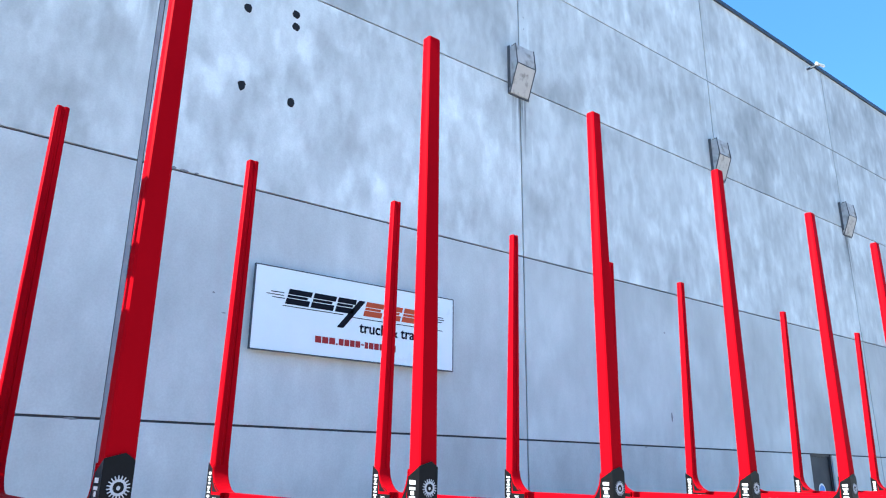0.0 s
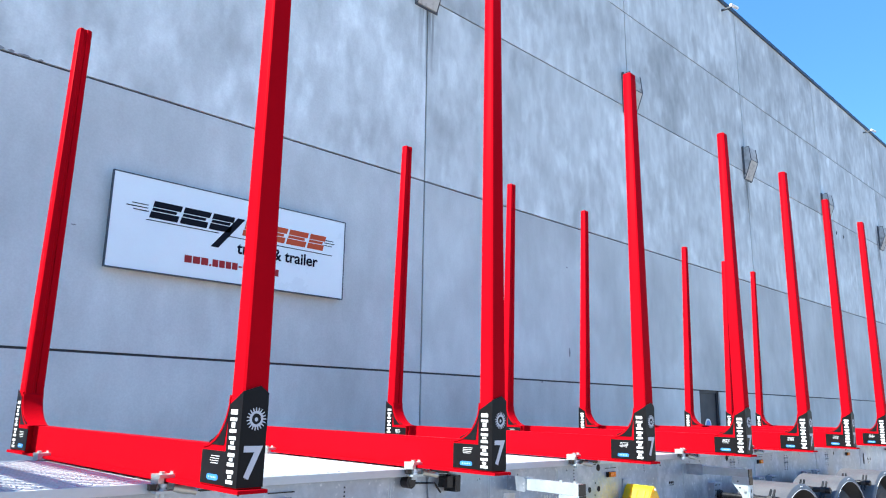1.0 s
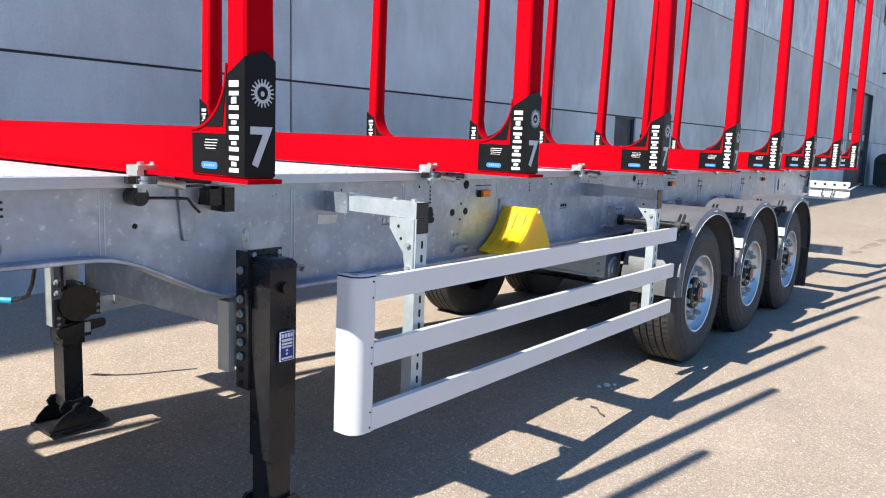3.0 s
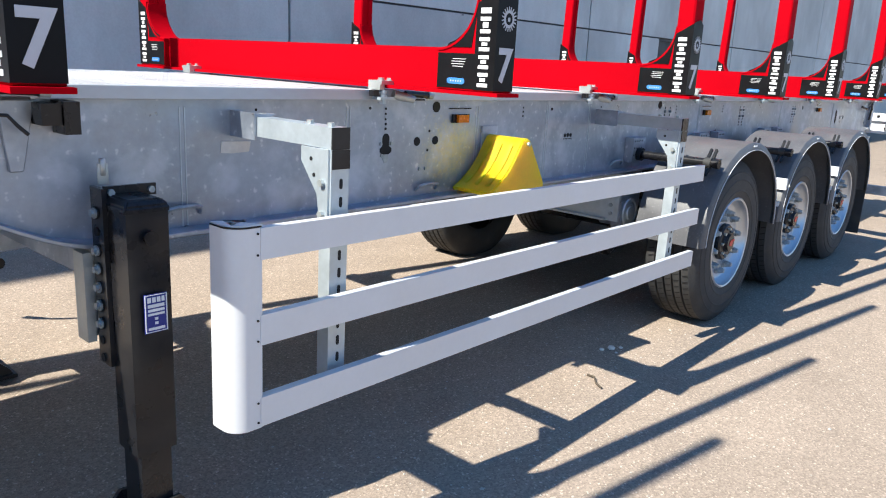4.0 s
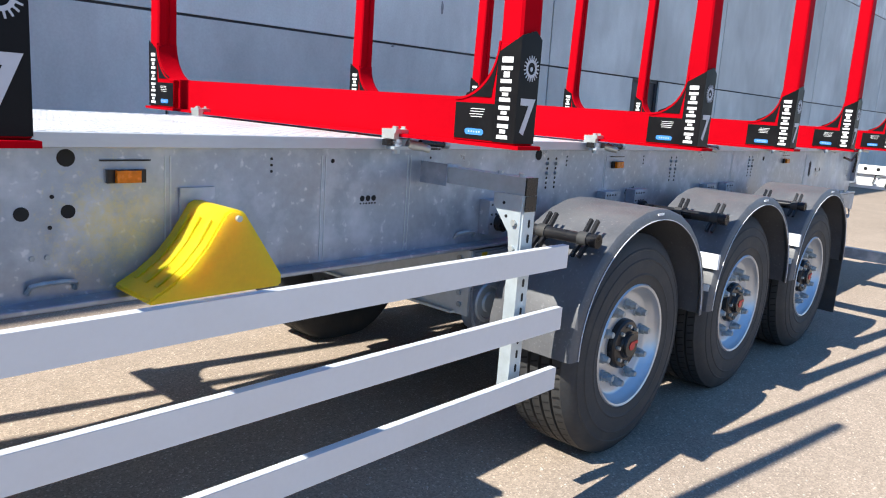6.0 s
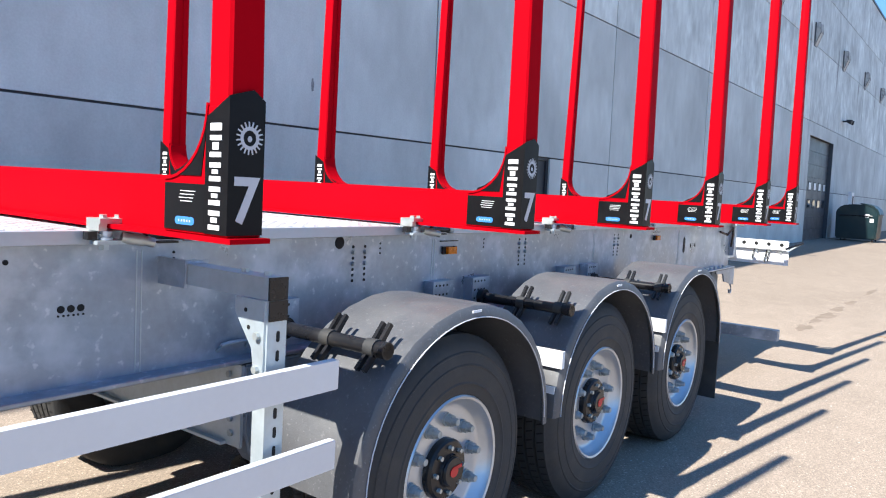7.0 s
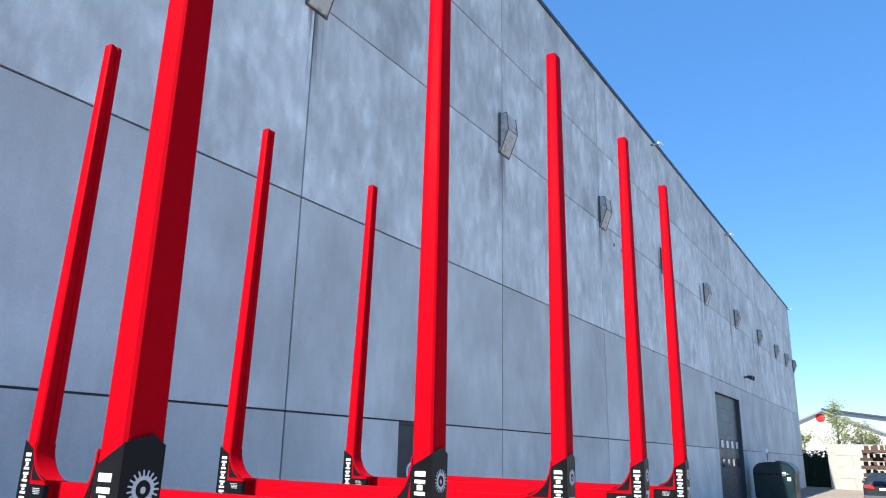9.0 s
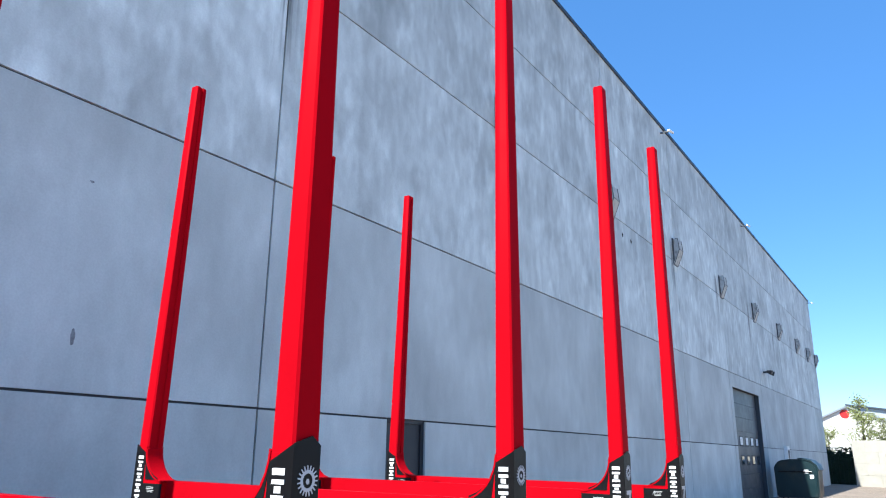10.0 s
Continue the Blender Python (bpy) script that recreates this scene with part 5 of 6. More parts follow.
# mudguards
def mudguard(u, far, first):
    y0, y1 = (0.012, 0.47) if not far else (WIDE - 0.47, WIDE - 0.012)
    yo = y0 if not far else y1
    s_ = 1 if not far else -1
    c, zc, R_, wide = u + 0.010, 0.605, 0.598, 1.10
    bm = B()
    rings = []
    angs = [180 + 2, 172, 160, 148, 136, 124, 112, 100, 90, 80, 68, 56, 44, 32, 20, 8, -2]
    for a in angs:
        ca, sa = math.cos(radians(a)), math.sin(radians(a))
        lip = [(R_ - 0.050, yo), (R_ - 0.016, yo + s_ * 0.004), (R_ - 0.003, yo + s_ * 0.014), (R_, yo + s_ * 0.035), (R_, y1 - 0.01 if not far else y0 + 0.01), (R_ - 0.02, y1 if not far else y0),
               (R_ - 0.026, y1 if not far else y0), (R_ - 0.006, y1 - 0.012 if not far else y0 + 0.012), (R_ - 0.006, yo + s_ * 0.037), (R_ - 0.050, yo + s_ * 0.006)]
        rings.append([(c + wide * r * ca, y, zc + r * sa) for r, y in lip])
    loft(bm, rings)
    g = part("mudguard", bm, PLASTIC, trailer, "dark grey plastic mudguard")
    bm = B()
    pts = [(c + wide * (R_ - 0.050) * math.cos(radians(a)), yo - s_ * 0.003, zc + (R_ - 0.050) * math.sin(radians(a))) for a in range(182, -4, -6)]
    sweep(bm, pts, 0.0024, 6)
    part("edge_trim", bm, TRIM, g, "thin pale edging")
    bm = B()
    box(bm, c - 0.03, c + 0.03, yo - s_ * 0.0015, yo + s_ * 0.002, zc + R_ - 0.030, zc + R_ - 0.020)
    part("print_bar", bm, WHITE, g)
    # support tube with two straps
    tu, tz = c - 0.484, 1.085
    bm = B()
    a0, a1 = (0.045, 0.615) if not far else (WIDE - 0.615, WIDE - 0.045)
    cyl(bm, (tu, a0, tz), (tu, a1, tz), 0.027, 16)
    part("support_tube", bm, BLACK, g)
    bm = B()
    cyl(bm, (tu, a1 - 0.06 if not far else a0, tz), (tu, a1 if not far else a0 + 0.06, tz), 0.042, 16)
    part("tube_flange", bm, BLACK, g)
    bm = B()
    cyl(bm, (tu, a0 if not far else a1 - 0.03, tz), (tu, a0 + 0.03 if not far else a1, tz), 0.031, 16)
    part("tube_cap", bm, BLACK, g)
    for v in ((0.115, 0.33) if not far else (WIDE - 0.115, WIDE - 0.33)):
        bm = B()
        cyl(bm, (tu, v - 0.022, tz), (tu, v + 0.022, tz), 0.033, 16)
        part("strap", bm, RUBBER, g)
        for d in (-1, 1):
            bm = B()
            for e in (-0.016, 0.016):
                prism(bm, [(tu + d * 0.018 + 0.012, tz + d * 0.022 - 0.010), (tu + d * 0.018 - 0.004, tz + d * 0.022 + 0.004), (tu + d * 0.066 - 0.002, tz + d * 0.074 + 0.010), (tu + d * 0.066 + 0.012, tz + d * 0.074 - 0.002)],
                      "y", v + e - 0.007, v + e + 0.007)
            part("strap_arm", bm, BLACK, g)
    # web bracket boxes behind the tube
    if not far:
        for du in (-0.34, 0.0) if not first else (0.0,):
            bm = B()
            box(bm, tu - 0.080 + du, tu + 0.085 + du, NEARV - 0.06, NEARV - 0.001, 1.03, 1.190)
            soften(bm, 0.006)
            bx = part("bracket_box", bm, GALV, g)
            # perforations: near-black discs coloured as the shade of the holes
            hole = None
            for i in range(4):
                for j in range(3):
                    at = pose(tu - 0.06 + du + i * 0.03, NEARV - 0.0605, 1.08 + j * 0.045)
                    if hole:
                        again(hole, at, bx)
                    else:
                        bm = B()
                        cyl(bm, (0, 0, 0), (0, -0.002, 0), 0.006, 6)
                        hole = part("perforation", bm, HOLE, bx, "", at)


for k, u in enumerate(AXLES):
    mudguard(u, False, k == 0)
    mudguard(u, True, k == 0)
    # silver stays between the guards
    if k:
        bm = B()
        box(bm, u - 0.63, u - 0.605, 0.002, 0.30, 0.826, 0.908)
        box(bm, u - 0.64, u - 0.605, 0.03, 0.30, 0.70, 0.735)
        soften(bm, 0.004)
        part("guard_stay", bm, WHITEPAINT, trailer)
# sunlit part of the first mudguard's skin, added as a paler grey plate
bm = B()
prism(bm, [(0.07, 0.600), (0.24, 0.609), (0.44, 0.618), (0.44, 0.716), (0.26, 0.793), (0.16, 0.785), (0.07, 0.746)], "x", AXLES[0] - 0.600, AXLES[0] - 0.592)
part("stone_plate", bm, MASTIC_LIT_PATCH, trailer)
bm = B()
box(bm, AXLES[2] + 0.675, AXLES[2] + 0.690, 0.03, 0.46, 0.14, 0.70)
soften(bm, 0.003)
part("mud_flap", bm, RUBBER, trailer)
# air tank and box amidships, under the frame
bm = B()
cyl(bm, (8.45, 1.32, 0.80), (9.05, 1.32, 0.80), 0.14, 24)
soften(bm, 0.02, 2)
part("air_tank", bm, BLACK, trailer)
bm = B()
box(bm, 7.405, 7.418, 0.590, WIDE - 0.59, 0.650, 0.962)
box(bm, 7.38, 7.4045, 0.670, WIDE - 0.67, 0.650, 0.662)
part("cross_plate", bm, ZINC, trailer)
for k in range(5):
    bm = B()
    cyl(bm, (7.4045, 0.640 + 0.004 * k, 0.70 + 0.055 * k), (7.394, 0.640 + 0.004 * k, 0.70 + 0.055 * k), 0.013, 6)
    part("bolt", bm, NUT, trailer)
for y in (0.585, WIDE - 0.665):
    bm = B()
    prism(bm, [(7.42, 0.962), (7.70, 0.962), (7.66, 0.66)] + arc(7.55, 0.66, 0.11, 0.11, 0, -180, 8) + [(7.425, 0.70)], "y", y, y + 0.080)
    soften(bm, 0.010, 2)
    hp = part("hanger_plate", bm, GALV, trailer)
    o = y - 0.001 if y < 1 else y + 0.081
    bm = B()
    lathe(bm, [(0.098, 0.0), (0.094, 0.010), (0.080, 0.012), (0.074, 0.004), (0.050, 0.004), (0.046, 0.016), (0.0, 0.018)], (0, 0, 0), 28)
    if y < 1:
        for v in bm.verts:
            v.co.y *= -1
        bmesh.ops.reverse_faces(bm, faces=bm.faces)
    part("pivot_disc", bm, ZINC, hp, "", pose(7.55, o, 0.70))
bm = B()
box(bm, 7.475, 7.512, 0.5815, 0.584, 0.925, 0.950)
part("warning_label", bm, YELLOW, trailer, "small yellow label")
bm = B()
cyl(bm, (7.52, 0.72, 0.47), (7.66, 0.72, 0.47), 0.085, 20)
cyl(bm, (7.50, 0.72, 0.47), (7.52, 0.72, 0.47), 0.060, 20)
soften(bm, 0.010, 2)
part("brake_chamber", bm, BLACK, trailer)
bm = B()
prism(bm, [(4.20, 0.625), (4.20, 0.722), (4.52, 0.690), (4.56, 0.664), (4.56, 0.640)], "y", 2.050, 2.062)
part("rear_brace", bm, GALV, trailer)
bm = B()
box(bm, 4.325, 4.385, 2.030, 2.0495, 0.665, 0.715)
soften(bm, 0.004)
part("brace_clip", bm, NUT, trailer)
bm = B()
box(bm, 4.9, 7.6, 1.0, 1.06, 0.93, 0.975)
box(bm, 4.9, 7.6, WIDE - 1.06, WIDE - 1.0, 0.93, 0.975)
part("cable_duct", bm, BLACK, trailer)

# tail: end beam, white lamp board with holes, underrun bar
bm = B()
box(bm, REAR + 0.001, REAR + 0.08, 0.60, WIDE - 0.60, 1.10, 1.44)
soften(bm, 0.004)
part("end_beam", bm, GALV, trailer)
for far in (False, True):
    Y = (lambda v: WIDE - v) if far else (lambda v: v)
    bm = B()
    prism(bm, [(14.260, 1.277), (14.272, 1.277), (14.272, 1.187), (14.310, 1.177), (14.310, 1.012), (14.298, 1.012), (14.298, 1.167), (14.260, 1.177)],
          "y", min(Y(0.150), Y(0.75)), max(Y(0.150), Y(0.75)))
    lb = part("lamp_board", bm, WHITEPAINT, trailer, "white lamp board with holes")
    bm = B()
    box(bm, 14.298, 14.310, min(Y(0.751), Y(0.86)), max(Y(0.751), Y(0.86)), 1.014, 1.170)
    part("lamp_plate", bm, WHITEPAINT, trailer)
    for k in range(4):
        bm = B()
        cyl(bm, (14.260, Y(0.22 + k * 0.13), 1.234), (14.257, Y(0.22 + k * 0.13), 1.234), 0.020, 14)
        part("bore", bm, HOLE, lb)
    for k in range(3):
        bm = B()
        cyl(bm, (14.297, Y(0.23 + k * 0.12), 1.157), (14.275, Y(0.23 + k * 0.12), 1.157), 0.014, 8)
        part("stud", bm, BRIGHT, lb)
    bm = B()
    box(bm, REAR + 0.081, 14.297, min(Y(0.70), Y(0.76)), max(Y(0.70), Y(0.76)), 1.06, 1.16)
    part("board_arm", bm, GALV, trailer)
bm = B()
cyl(bm, (14.140, 0.15, 1.20), (14.310, 0.02, 1.27), 0.012, 8)
part("tail_rod", bm, BLACK, trailer)
bm = B()
box(bm, 13.580, 13.680, 0.045, WIDE - 0.045, 0.295, 0.405)
soften(bm, 0.006)
part("underrun_bar", bm, GALV, trailer)
for y in (0.70, WIDE - 0.70):
    bm = B()
    prism(bm, [(13.340, 0.966), (13.560, 0.966), (13.640, 0.406), (13.550, 0.406)], "y", y - 0.03, y + 0.03)
    part("underrun_post", bm, GALV, trailer)
bm = B()
prism(bm, [(13.210, 0.968), (13.860, 0.968), (13.860, 0.79), (13.520, 0.845), (13.460, 0.93), (13.210, 0.94)], "y", 0.585, 0.60)
part("tail_bracket", bm, GALV, trailer)
for k in range(5):
    bm = B()
    cyl(bm, (12.96 + 0.14 * k, NEARV - 0.04, 0.9855), (12.96 + 0.14 * k, NEARV - 0.04, 1.015), 0.014, 6)
    part("flange_bolt", bm, BRIGHT, trailer)
bm = B()
sweep(bm, [(13.760, 0.592, 0.80), (13.800, 0.592, 0.775), (13.810, 0.592, 0.735), (13.785, 0.592, 0.705), (13.745, 0.592, 0.715), (13.735, 0.592, 0.745)], 0.009, 6)
part("tow_hook", bm, GALV, trailer)
for y, dz in ((0.342, 0.0), (0.372, -0.01), (0.50, 0.015)):
    bm = B()
    sweep(bm, [(14.290, y, 1.170), (14.275, y + 0.006, 1.12 + dz), (14.282, y + 0.02, 1.065 + dz), (14.292, y + 0.012, 1.045 + dz)], 0.006, 6)
    part("lamp_cable", bm, BLACK, trailer)
bm = B()
cyl(bm, (14.220, 0.16, 1.16), (14.310, 0.035, 1.262), 0.009, 8)
part("tail_stay", bm, ZINC, trailer)
bm = B()
prism(bm, [(4.552, 1.236), (4.598, 1.232), (4.668, 1.236), (4.676, 1.272), (4.556, 1.276)], "y", NEARV - 0.0022, NEARV + 0.004)
part("primer_patch", bm, LINEPAINT, near_web, "tan primer patch")
bm = B()
sweep(bm, [(13.360, 0.62, 1.36), (13.480, 0.58, 1.33), (13.620, 0.57, 1.40), (13.690, 0.58, 1.33), (13.710, 0.6, 1.20)], 0.012, 6)
part("cable", bm, BLACK, trailer)

# yellow wheel chock hung on the web
chock = thing("wheel_chock", "yellow plastic wheel chock hung on the trailer frame", "wheel chock", TR @ pose(5.805, 0.515, 1.006))
bm = B()
side = [(-0.015, 0.004), (-0.015, 0.018), (0.05, 0.054), (0.112, 0.102), (0.162, 0.160), (0.200, 0.218), (0.222, 0.252), (0.242, 0.262), (0.275, 0.260), (0.293, 0.245), (0.428, 0.040), (0.428, 0.004)]
prism(bm, side, "y", -0.115, 0.115)
soften(bm, 0.008, 2)
part("body", bm, YELLOW, chock)
for k in range(3):
    bm = B()
    y = -0.065 + 0.065 * k
    pts = [(0.03, 0.040), (0.10, 0.088), (0.155, 0.150), (0.20, 0.226)]
    poly = [(a - 0.003, b + 0.005) for a, b in pts] + [(a + 0.006, b - 0.01) for a, b in pts[::-1]]
    prism(bm, poly, "y", y - 0.010, y + 0.010)
    part("grip_rib", bm, YELLOW, chock)
bm = B()
cyl(bm, (0.262, -0.128, 0.235), (0.262, 0.118, 0.235), 0.010, 8)
part("hanger_pin", bm, BRIGHT, chock)
bm = B()
box(bm, 0.20, 0.32, 0.116, 0.128, 0.17, 0.30)
part("holder", bm, GALV, chock)


# ---- far end of the yard ----
G = lambda y: fall(y)
bin_ = thing("waste_container", "dark green metal waste container by the warehouse wall", "container", pose(45.9, 6.55, G(7)))
bm = B()
prism(bm, [(0.0, 0.12), (1.75, 0.12), (1.78, 1.40), (1.68, 1.62), (1.45, 1.74), (1.05, 1.79), (0.55, 1.78), (0.22, 1.68), (0.02, 1.48), (-0.04, 1.25)], "x", 0.0, 1.6)
soften(bm, 0.06, 2)
part("body", bm, GREENBIN, bin_)
bm = B()
prism(bm, [(-0.10, 1.32), (-0.02, 1.54), (0.20, 1.74), (0.55, 1.84), (0.75, 1.85), (0.75, 1.79), (0.55, 1.785), (0.22, 1.69), (0.02, 1.49), (-0.045, 1.28)], "x", 0.02, 1.58)
part("lid", bm, GREENBIN, bin_)
for x in (0.15, 1.35):
    for y in (0.15, 1.5):
        bm = B()
        cyl(bm, (x, y - 0.03, 0.075), (x, y + 0.03, 0.075), 0.075, 12)
        part("castor", bm, BLACK, bin_)
bm = B()
cyl(bm, (-0.04, 0.2, 1.25), (-0.04, 1.6, 1.25), 0.03, 8)
part("lifting_bar", bm, BLACK, bin_)
for k, y in enumerate((0.14, 0.34)):
    bm = B()
    box(bm, -0.012, -0.002, y, y + 0.16, 0.95 + 0.22 * k, 1.12 + 0.22 * k)
    part("notice", bm, WHITE, bin_, "small white notice")

# block wall of stacked concrete blocks
bw = thing("block_wall", "yard wall of stacked pale concrete blocks", "wall", pose(70.0, 7.1, G(5)), kind="structure")
bm = B()
box(bm, 0.05, 0.75, -14, -0.05, 0.0, 3.1)
part("core", bm, BLOCKS, bw)
for j in range(4):
    for i in range(9):
        y1 = -(i * 1.6) - (0.8 if j % 2 else 0.0)
        bm = B()
        box(bm, 0.0, 0.8, y1 - 1.588, y1, j * 0.8 + 0.006, (j + 1) * 0.8 - 0.006)
        soften(bm, 0.03)
        part("concrete_block", bm, BLOCKS, bw)
    if j % 2:
        bm = B()
        box(bm, 0.0, 0.8, -0.79, 0.0, j * 0.8 + 0.006, (j + 1) * 0.8 - 0.006)
        soften(bm, 0.03)
        part("concrete_block", bm, BLOCKS, bw)

# leaf clumps shared by hedge and trees
def foliage(name, centre_fn, count, size, mat, seed, parent):
    rnd = random.Random(seed)
    bm = B()
    for _ in range(count):
        c = Vector(centre_fn(rnd))
        n_ = Vector((rnd.uniform(-1, 1), rnd.uniform(-1, 1), rnd.uniform(-0.2, 1))).normalized()
        q = n_.to_track_quat("Z", "Y")
        s_ = size * rnd.uniform(0.5, 1.3)
        vs = [bm.verts.new(c + q @ Vector(p)) for p in ((-s_, 0, 0), (0, -s_ * 0.5, 0.15 * s_), (s_, 0, 0), (0, s_ * 0.5, 0.15 * s_))]
        bm.faces.new(vs)
    return part(name, bm, mat, parent)


hedge = thing("hedge", "dark evergreen hedge in shade beside the warehouse corner", "hedge", pose(72.5, 8.2, G(8)))
bm = B()
for k in range(9):
    box(bm, 0.1 + 0.02 * k, 1.0, -1.2 + 0.27 * k, -0.95 + 0.27 * k, 0, 2.35 + 0.15 * math.sin(k * 2.1))
part("stem_mass", bm, HEDGE, hedge)
foliage("leaves", lambda r: (r.uniform(-0.15, 1.0), r.uniform(-1.3, 1.5), r.uniform(0.02, 2.7)), 2600, 0.09, HEDGE, 5, hedge)


def tree(x, y, h, spread, seed, leaves, label):
    th = thing("tree", label, "tree", pose(x, y, 0), "trees behind the yard wall")
    rnd = random.Random(seed)
    bm = B()
    rings = []
    for k in range(7):
        f = k / 6
        rings.append([(0.1 * math.sin(3 * f) + (0.16 * (1 - 0.85 * f)) * math.cos(a), (0.16 * (1 - 0.85 * f)) * math.sin(a), h * 0.95 * f) for a in [2 * math.pi * i / 8 for i in range(8)]])
    loft(bm, rings)
    part("trunk", bm, BARK, th)
    tips = []
    bm = B()
    for k in range(26):
        z = h * rnd.uniform(0.28, 0.92)
        a = rnd.uniform(0, 2 * math.pi)
        ln = spread * (1.15 - 0.8 * z / h) * rnd.uniform(0.6, 1.1)
        p0 = Vector((0.05, 0, z))
        p1 = p0 + Vector((math.cos(a) * ln * 0.55, math.sin(a) * ln * 0.55, ln * 0.35))
        p2 = p0 + Vector((math.cos(a + 0.2) * ln, math.sin(a + 0.2) * ln, ln * 0.85))
        sweep(bm, [p0, p1, p2], 0.025, 5)
        tips += [p0.lerp(p1, 0.6), p1, p1.lerp(p2, 0.5), p2, p2 + Vector((0, 0, 0.15))]
    part("limbs", bm, BARK, th)

    def around(r):
        c = r.choice(tips)
        return (c.x + r.gauss(0, 0.22), c.y + r.gauss(0, 0.22), c.z + r.gauss(0, 0.2))
    foliage("crown", around, leaves, 0.075, LEAF, seed + 1, th)
    return th


tree(83, 7.2, 7.0, 2.0, 11, 4200, "young birch with thin spring leaves behind the yard wall")
tree(84, 5.4, 5.2, 1.8, 12, 4200, "low young tree with thin spring leaves")
tree(82, 9.9, 4.4, 1.5, 13, 1700, "small bare-branched young tree")
tree(86, 4.6, 4.6, 1.4, 14, 1800, "small young tree with thin leaves")
tree(80, -0.4, 5.6, 1.6, 15, 1400, "young tree with thin spring leaves behind scrap")

# white house
house = thing("house", "white rendered gabled building with a round red sign", "house", pose(100, 0, 0))
bm = B()
prism(bm, [(3.2, 0), (14.0, 0), (14.0, 5.4), (9.7, 7.3), (3.2, 4.6)], "x", 0, 14)
part("wall", bm, RENDERED, house)
bm = B()
prism(bm, [(14.3, 5.44), (9.7, 7.5), (3.0, 4.70), (3.0, 4.53), (9.7, 7.32), (14.3, 5.28)], "x", -0.35, 14.3)
part("roof", bm, ROOFGREY, house)
bm = B()
prism(bm, arc(9.95, 6.62, 0.47, 0.47, 0, 345, 23), "x", -0.03, -0.004)
part("round_sign", bm, REDDOT, house, "round red sign")
hall = thing("storage_hall", "long grey sheet-clad hall behind the house", "hall", pose(112, -20, 0))
bm = B()
prism(bm, [(0, 0), (30.5, 0), (30.5, 8.2), (0, 3.4)], "x", 0, 10)
part("wall", bm, HALLGREY, hall)
bm = B()
prism(bm, [(-0.3, 3.38), (30.8, 8.27), (30.8, 8.45), (-0.3, 3.6)], "x", -0.4, 10.4)
part("roof", bm, COPING, hall)

# rusty scrap frames
scrap = thing("scrap_rack", "stacked rusty steel frames and beams", "scrap", pose(62.0, 4.5, G(4)))
rnd = random.Random(8)
for k in range(20):
    y, z = -0.1 - 0.62 * (k % 5) + rnd.uniform(-0.15, 0.15), 1.0 + 0.50 * (k // 5) + rnd.uniform(0, 0.08)
    bm = B()
    L_ = rnd.uniform(0.8, 1.5)
    h_ = rnd.uniform(0.14, 0.26)
    box(bm, rnd.uniform(-0.6, 0.2), rnd.uniform(1.5, 3), y - L_ * 0.5, y + 0.2, z, z + h_)
    box(bm, -0.2, 0.0, y - 0.2, y + 0.05, z + h_, z + 0.47)
    box(bm, 0.4, 0.6, y - 0.5, y - 0.3, z + h_, z + 0.45)
    part("beam", bm, RUST, scrap)
for y in (0.0, -2.6, -3.2):
    for x in (0.0, 2.2):
        bm = B()
        box(bm, x, x + 0.14, y - 0.14, y, 0.0, 1.0 if y == 0 else 3.6)
        part("upright", bm, RUST, scrap)
bm = B()
box(bm, -0.1, 2.4, -3.4, 0.1, 0.92, 1.0)
part("shelf", bm, RUST, scrap)
bm = B()
box(bm, 0.1, 2.2, -6.4, -3.5, 0.0, 3.5)
for k in range(12):
    box(bm, 0.04, 0.1, -6.3 + k * 0.24, -6.18 + k * 0.24, 0.15, 3.4)
part("steel_box", bm, RUST, scrap, "rust-brown ribbed steel box")


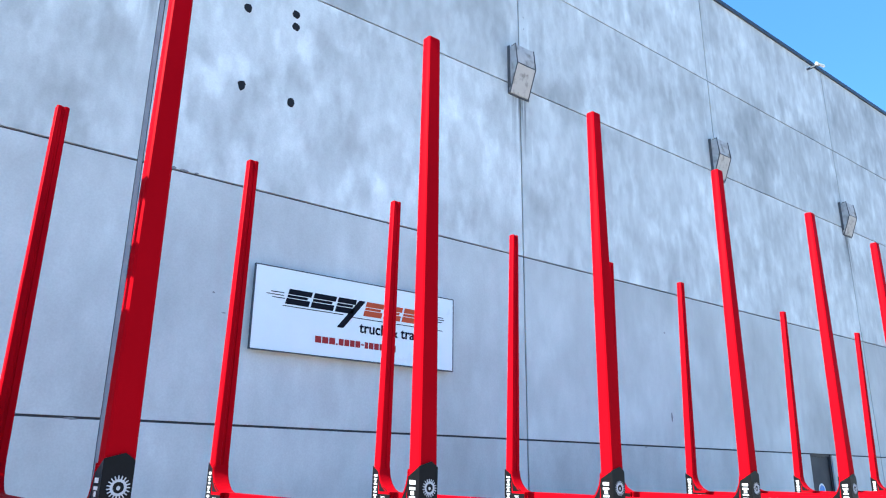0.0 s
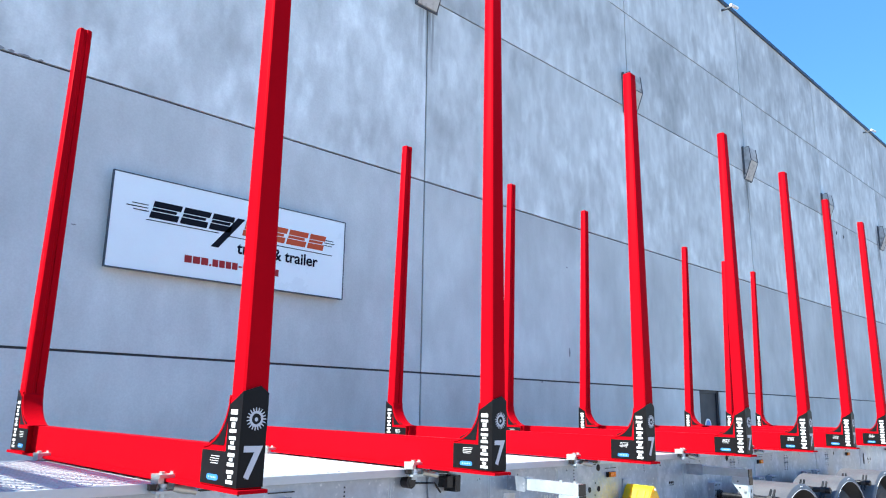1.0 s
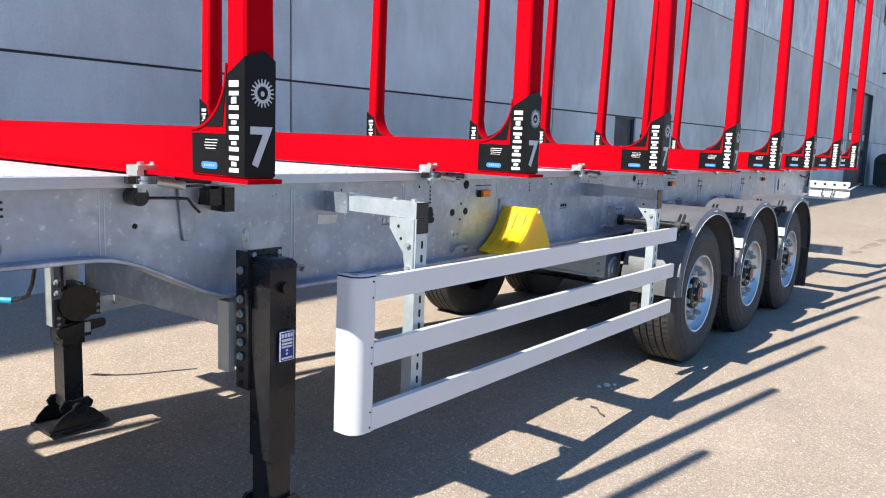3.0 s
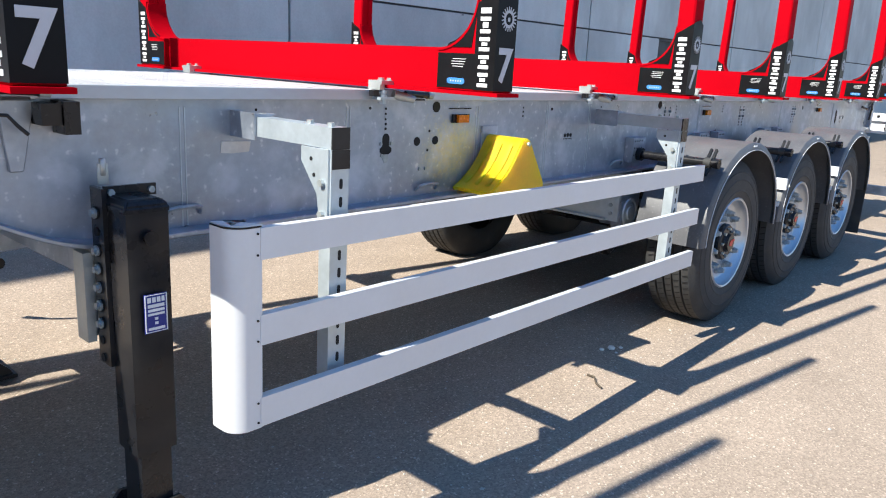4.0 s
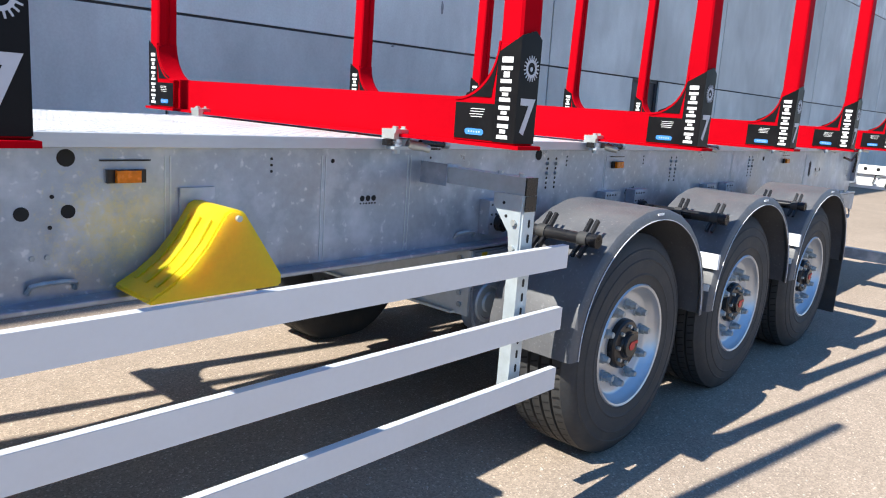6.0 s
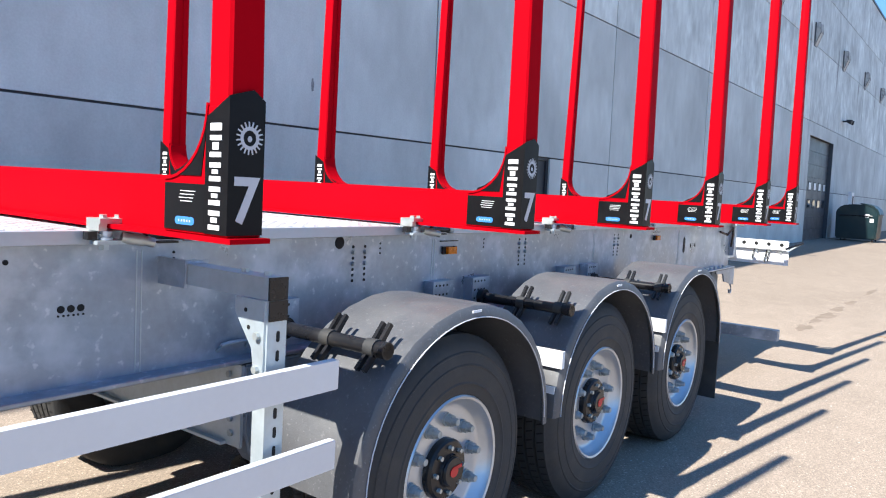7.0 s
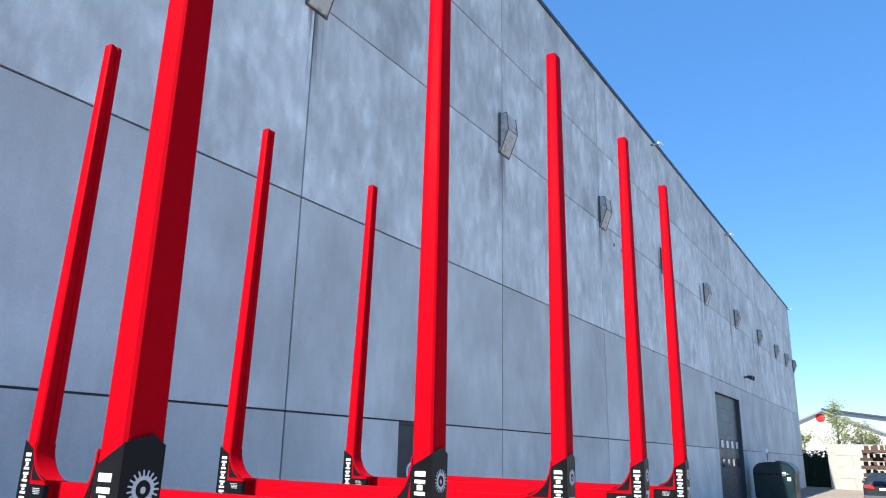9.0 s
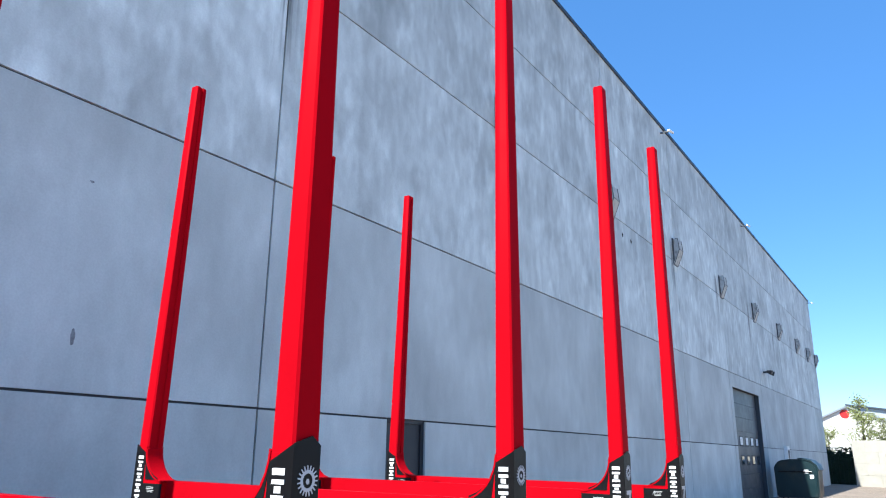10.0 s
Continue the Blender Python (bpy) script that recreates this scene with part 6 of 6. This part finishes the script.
# parked estate car, seen from behind
def parked_car():
    car = thing("parked_car", "dark grey parked estate car", "car", pose(48.4, 3.95, G(3.4), 0, 0, 0))
    side = [(0.0, 0.35), (0.02, 0.62), (0.0, 0.86), (0.08, 0.98), (0.30, 1.28), (0.55, 1.42), (1.6, 1.47), (2.5, 1.42), (3.15, 1.02), (4.2, 0.90), (4.55, 0.70), (4.6, 0.35)]
    bm = B()
    rows = []
    for f, inset in ((0.0, 0.10), (0.05, 0.03), (0.12, 0.0), (0.88, 0.0), (0.95, 0.03), (1.0, 0.10)):
        rows.append([(u + (0.04 if f in (0.0, 1.0) else 0), -1.84 * f if z < 0.95 else -1.84 * (0.5 + (f - 0.5) * (1 - 0.32 * (z - 0.95) / 0.5)), z - inset * 0.25) for u, z in side])
    loft(bm, rows)
    part("body", bm, CARPAINT, car)
    bm = B()
    prism(bm, [(-1.52, 0.98), (-0.32, 0.98), (-0.44, 1.32), (-1.40, 1.32)], "x", 0.0, 0.012)
    gl = part("rear_window", bm, GLASS, car)
    gl.matrix_basis = Matrix(((1, 0, 0.62, -0.53), (0, 1, 0, 0), (0, 0, 1, 0), (0, 0, 0, 1)))
    for y0 in (-1.80, -0.46):
        bm = B()
        prism(bm, [(y0, 0.76), (y0 + 0.42, 0.80), (y0 + 0.42, 0.93), (y0 + 0.04, 0.95)], "x", -0.02, 0.03)
        part("tail_light", bm, REDDOT, car, "red tail light")
    bm = B()
    box(bm, -0.03, -0.01, -1.18, -0.66, 0.70, 0.80)
    part("plate_bar", bm, WHITE, car, "white bar")
    bm = B()
    box(bm, -0.05, 0.35, -1.82, -0.02, 0.28, 0.46)
    soften(bm, 0.03, 2)
    part("bumper", bm, PLASTIC, car)
    for y0 in (0.02, -1.98):
        bm = B()
        box(bm, 2.75, 2.95, y0, y0 + 0.13, 0.95, 1.08)
        part("mirror", bm, CARPAINT, car)
    for u in (0.85, 3.65):
        for y0 in (-0.24, -1.86):
            bm = B()
            cyl(bm, (u, y0, 0.32), (u, y0 + 0.22, 0.32), 0.32, 24)
            soften(bm, 0.02)
            wh = part("wheel", bm, RUBBER, car)
            bm = B()
            cyl(bm, (u, y0 - 0.004, 0.32), (u, y0 + 0.224, 0.32), 0.20, 20)
            part("rim", bm, RIMALU, wh)
    return car


parked_car()


def cone(x, y):
    th = thing("traffic_cone", "orange traffic cone with a white band", "traffic cone", pose(x, y, G(y)), "cones by the yard wall")
    bm = B()
    box(bm, -0.2, 0.2, -0.2, 0.2, 0.002, 0.04)
    cyl(bm, (0, 0, 0.04), (0, 0, 0.75), 0.15, 16, 0.03)
    part("body", bm, CONEORANGE, th)
    bm = B()
    cyl(bm, (0, 0, 0.38), (0, 0, 0.52), 0.0975, 16, 0.0735)
    part("band", bm, WHITE, th)


cone(54.5, 4.15)
cone(58.5, 4.2)

# worn line marks and an ochre spill on the asphalt
for x0, x1, y, w in ((43.0, 43.2, 3.0, 1.1), (45.0, 45.3, 3.9, 0.4)):
    bm = B()
    v = [bm.verts.new(p) for p in ((x0, y, G(y) + 0.004), (x1, y, G(y) + 0.004), (x1, y - w, G(y - w) + 0.004), (x0, y - w, G(y - w) + 0.004))]
    bm.faces.new(v)
    tagged(part("line_mark", bm, LINEPAINT), "worn white line mark on the asphalt", "road marking", kind="structure")

OIL = material("oily_asphalt", (0.235, 0.187, 0.147), 0.9, spec=0.03, var=0.2, scale=3, bump=0.3, bump_scale=60)
OCHRE = material("ochre_stained_asphalt", (0.30, 0.15, 0.06), 0.85, spec=0.03, var=0.3, scale=4)


def blot(name, x, y, rx, ry, mat, label, seed, turn=0.0):
    """A flat irregular stain lying on the asphalt."""
    rnd = random.Random(seed)
    bm = B()
    vs = []
    for k in range(48):
        a = 2 * math.pi * k / 48
        q = 0.9 + 0.16 * math.sin(3 * a + seed) + 0.10 * math.sin(5 * a + 2 * seed) + rnd.uniform(-0.08, 0.08)
        px, py = rx * q * math.cos(a), ry * q * math.sin(a)
        c, s_ = math.cos(turn), math.sin(turn)
        wx, wy = x + px * c - py * s_, y + px * s_ + py * c
        vs.append(bm.verts.new((wx, wy, G(wy) + 0.002)))
    bm.faces.new(vs)
    tagged(part(name, bm, mat), label, "stain", kind="structure")


for k, (x, y, rx, ry) in enumerate(((16.7, 3.79, 0.32, 0.10), (17.5, 3.80, 0.28, 0.075), (18.2, 3.77, 0.42, 0.12), (19.2, 3.78, 0.40, 0.09), (20.3, 3.76, 0.40, 0.08), (22.6, 3.74, 0.7, 0.06))):
    blot("oil_stain", x, y, rx, ry, OIL, "dark damp stain on the asphalt", 30 + k)
blot("ochre_stain", 16.95, 2.45, 0.10, 0.42, OCHRE, "ochre streak spilt on the asphalt", 41)
bm = B()
sweep(bm, [(6.504, 3.484, G(3.48) + 0.008), (6.50, 3.44, G(3.44) + 0.012), (6.44, 3.39, G(3.39) + 0.010), (6.415, 3.342, G(3.34) + 0.008)], 0.006, 6)
tagged(part("twig", bm, BARK), "short bent dark twig lying on the asphalt", "twig")
for k, (x, y, r_) in enumerate(((6.96, 3.60, 0.026), (6.90, 3.63, 0.016), (7.02, 3.57, 0.014), (6.93, 3.55, 0.010))):
    bm = B()
    bmesh.ops.create_icosphere(bm, subdivisions=1, radius=r_)
    for v in bm.verts:
        v.co.z *= 0.6
    tagged(part("stone_chip", bm, LINEPAINT, None, "", pose(x, y, G(y) + r_ * 0.4)), "small pale stone chip on the asphalt", "stone", "stone chips")

# grit scattered on the ground by the trailer
rnd = random.Random(21)
bm = B()
for k in range(1500):
    x, y = (rnd.uniform(3.5, 16), rnd.uniform(1.6, 5.6)) if k % 2 else (rnd.uniform(3.5, 9.5), rnd.gauss(3.3, 0.55))
    r = rnd.uniform(0.0022, 0.0075) * (1.5 if rnd.random() < 0.04 else 1)
    vs = []
    z = G(y)
    for i in range(5):
        a = 2 * math.pi * i / 5 + rnd.random()
        vs.append(bm.verts.new((x + r * math.cos(a), y + r * math.sin(a), z + 0.001)))
    top = bm.verts.new((x, y, z + r * 0.9))
    for i in range(5):
        bm.faces.new((vs[i], vs[(i + 1) % 5], top))
tagged(part("grit", bm, BLOCKS), "scattered pale grit on the asphalt", "grit", kind="stuff")


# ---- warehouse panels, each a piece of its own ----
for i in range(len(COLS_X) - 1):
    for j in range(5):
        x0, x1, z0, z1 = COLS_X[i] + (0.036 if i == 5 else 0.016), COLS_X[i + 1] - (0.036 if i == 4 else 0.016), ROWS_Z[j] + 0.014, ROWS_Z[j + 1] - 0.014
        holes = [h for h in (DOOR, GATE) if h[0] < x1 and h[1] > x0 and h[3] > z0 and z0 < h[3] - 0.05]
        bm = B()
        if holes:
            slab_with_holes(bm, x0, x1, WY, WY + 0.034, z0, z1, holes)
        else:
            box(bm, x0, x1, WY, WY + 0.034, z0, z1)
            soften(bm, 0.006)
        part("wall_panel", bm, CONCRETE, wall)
bm = B()
box(bm, COLS_X[5] - 0.027, COLS_X[5] + 0.027, WY + 0.010, WY + 0.0345, 0, ROOF - 0.09)
soften(bm, 0.006)
part("joint_seal", bm, MASTIC_LIT_PATCH, wall)
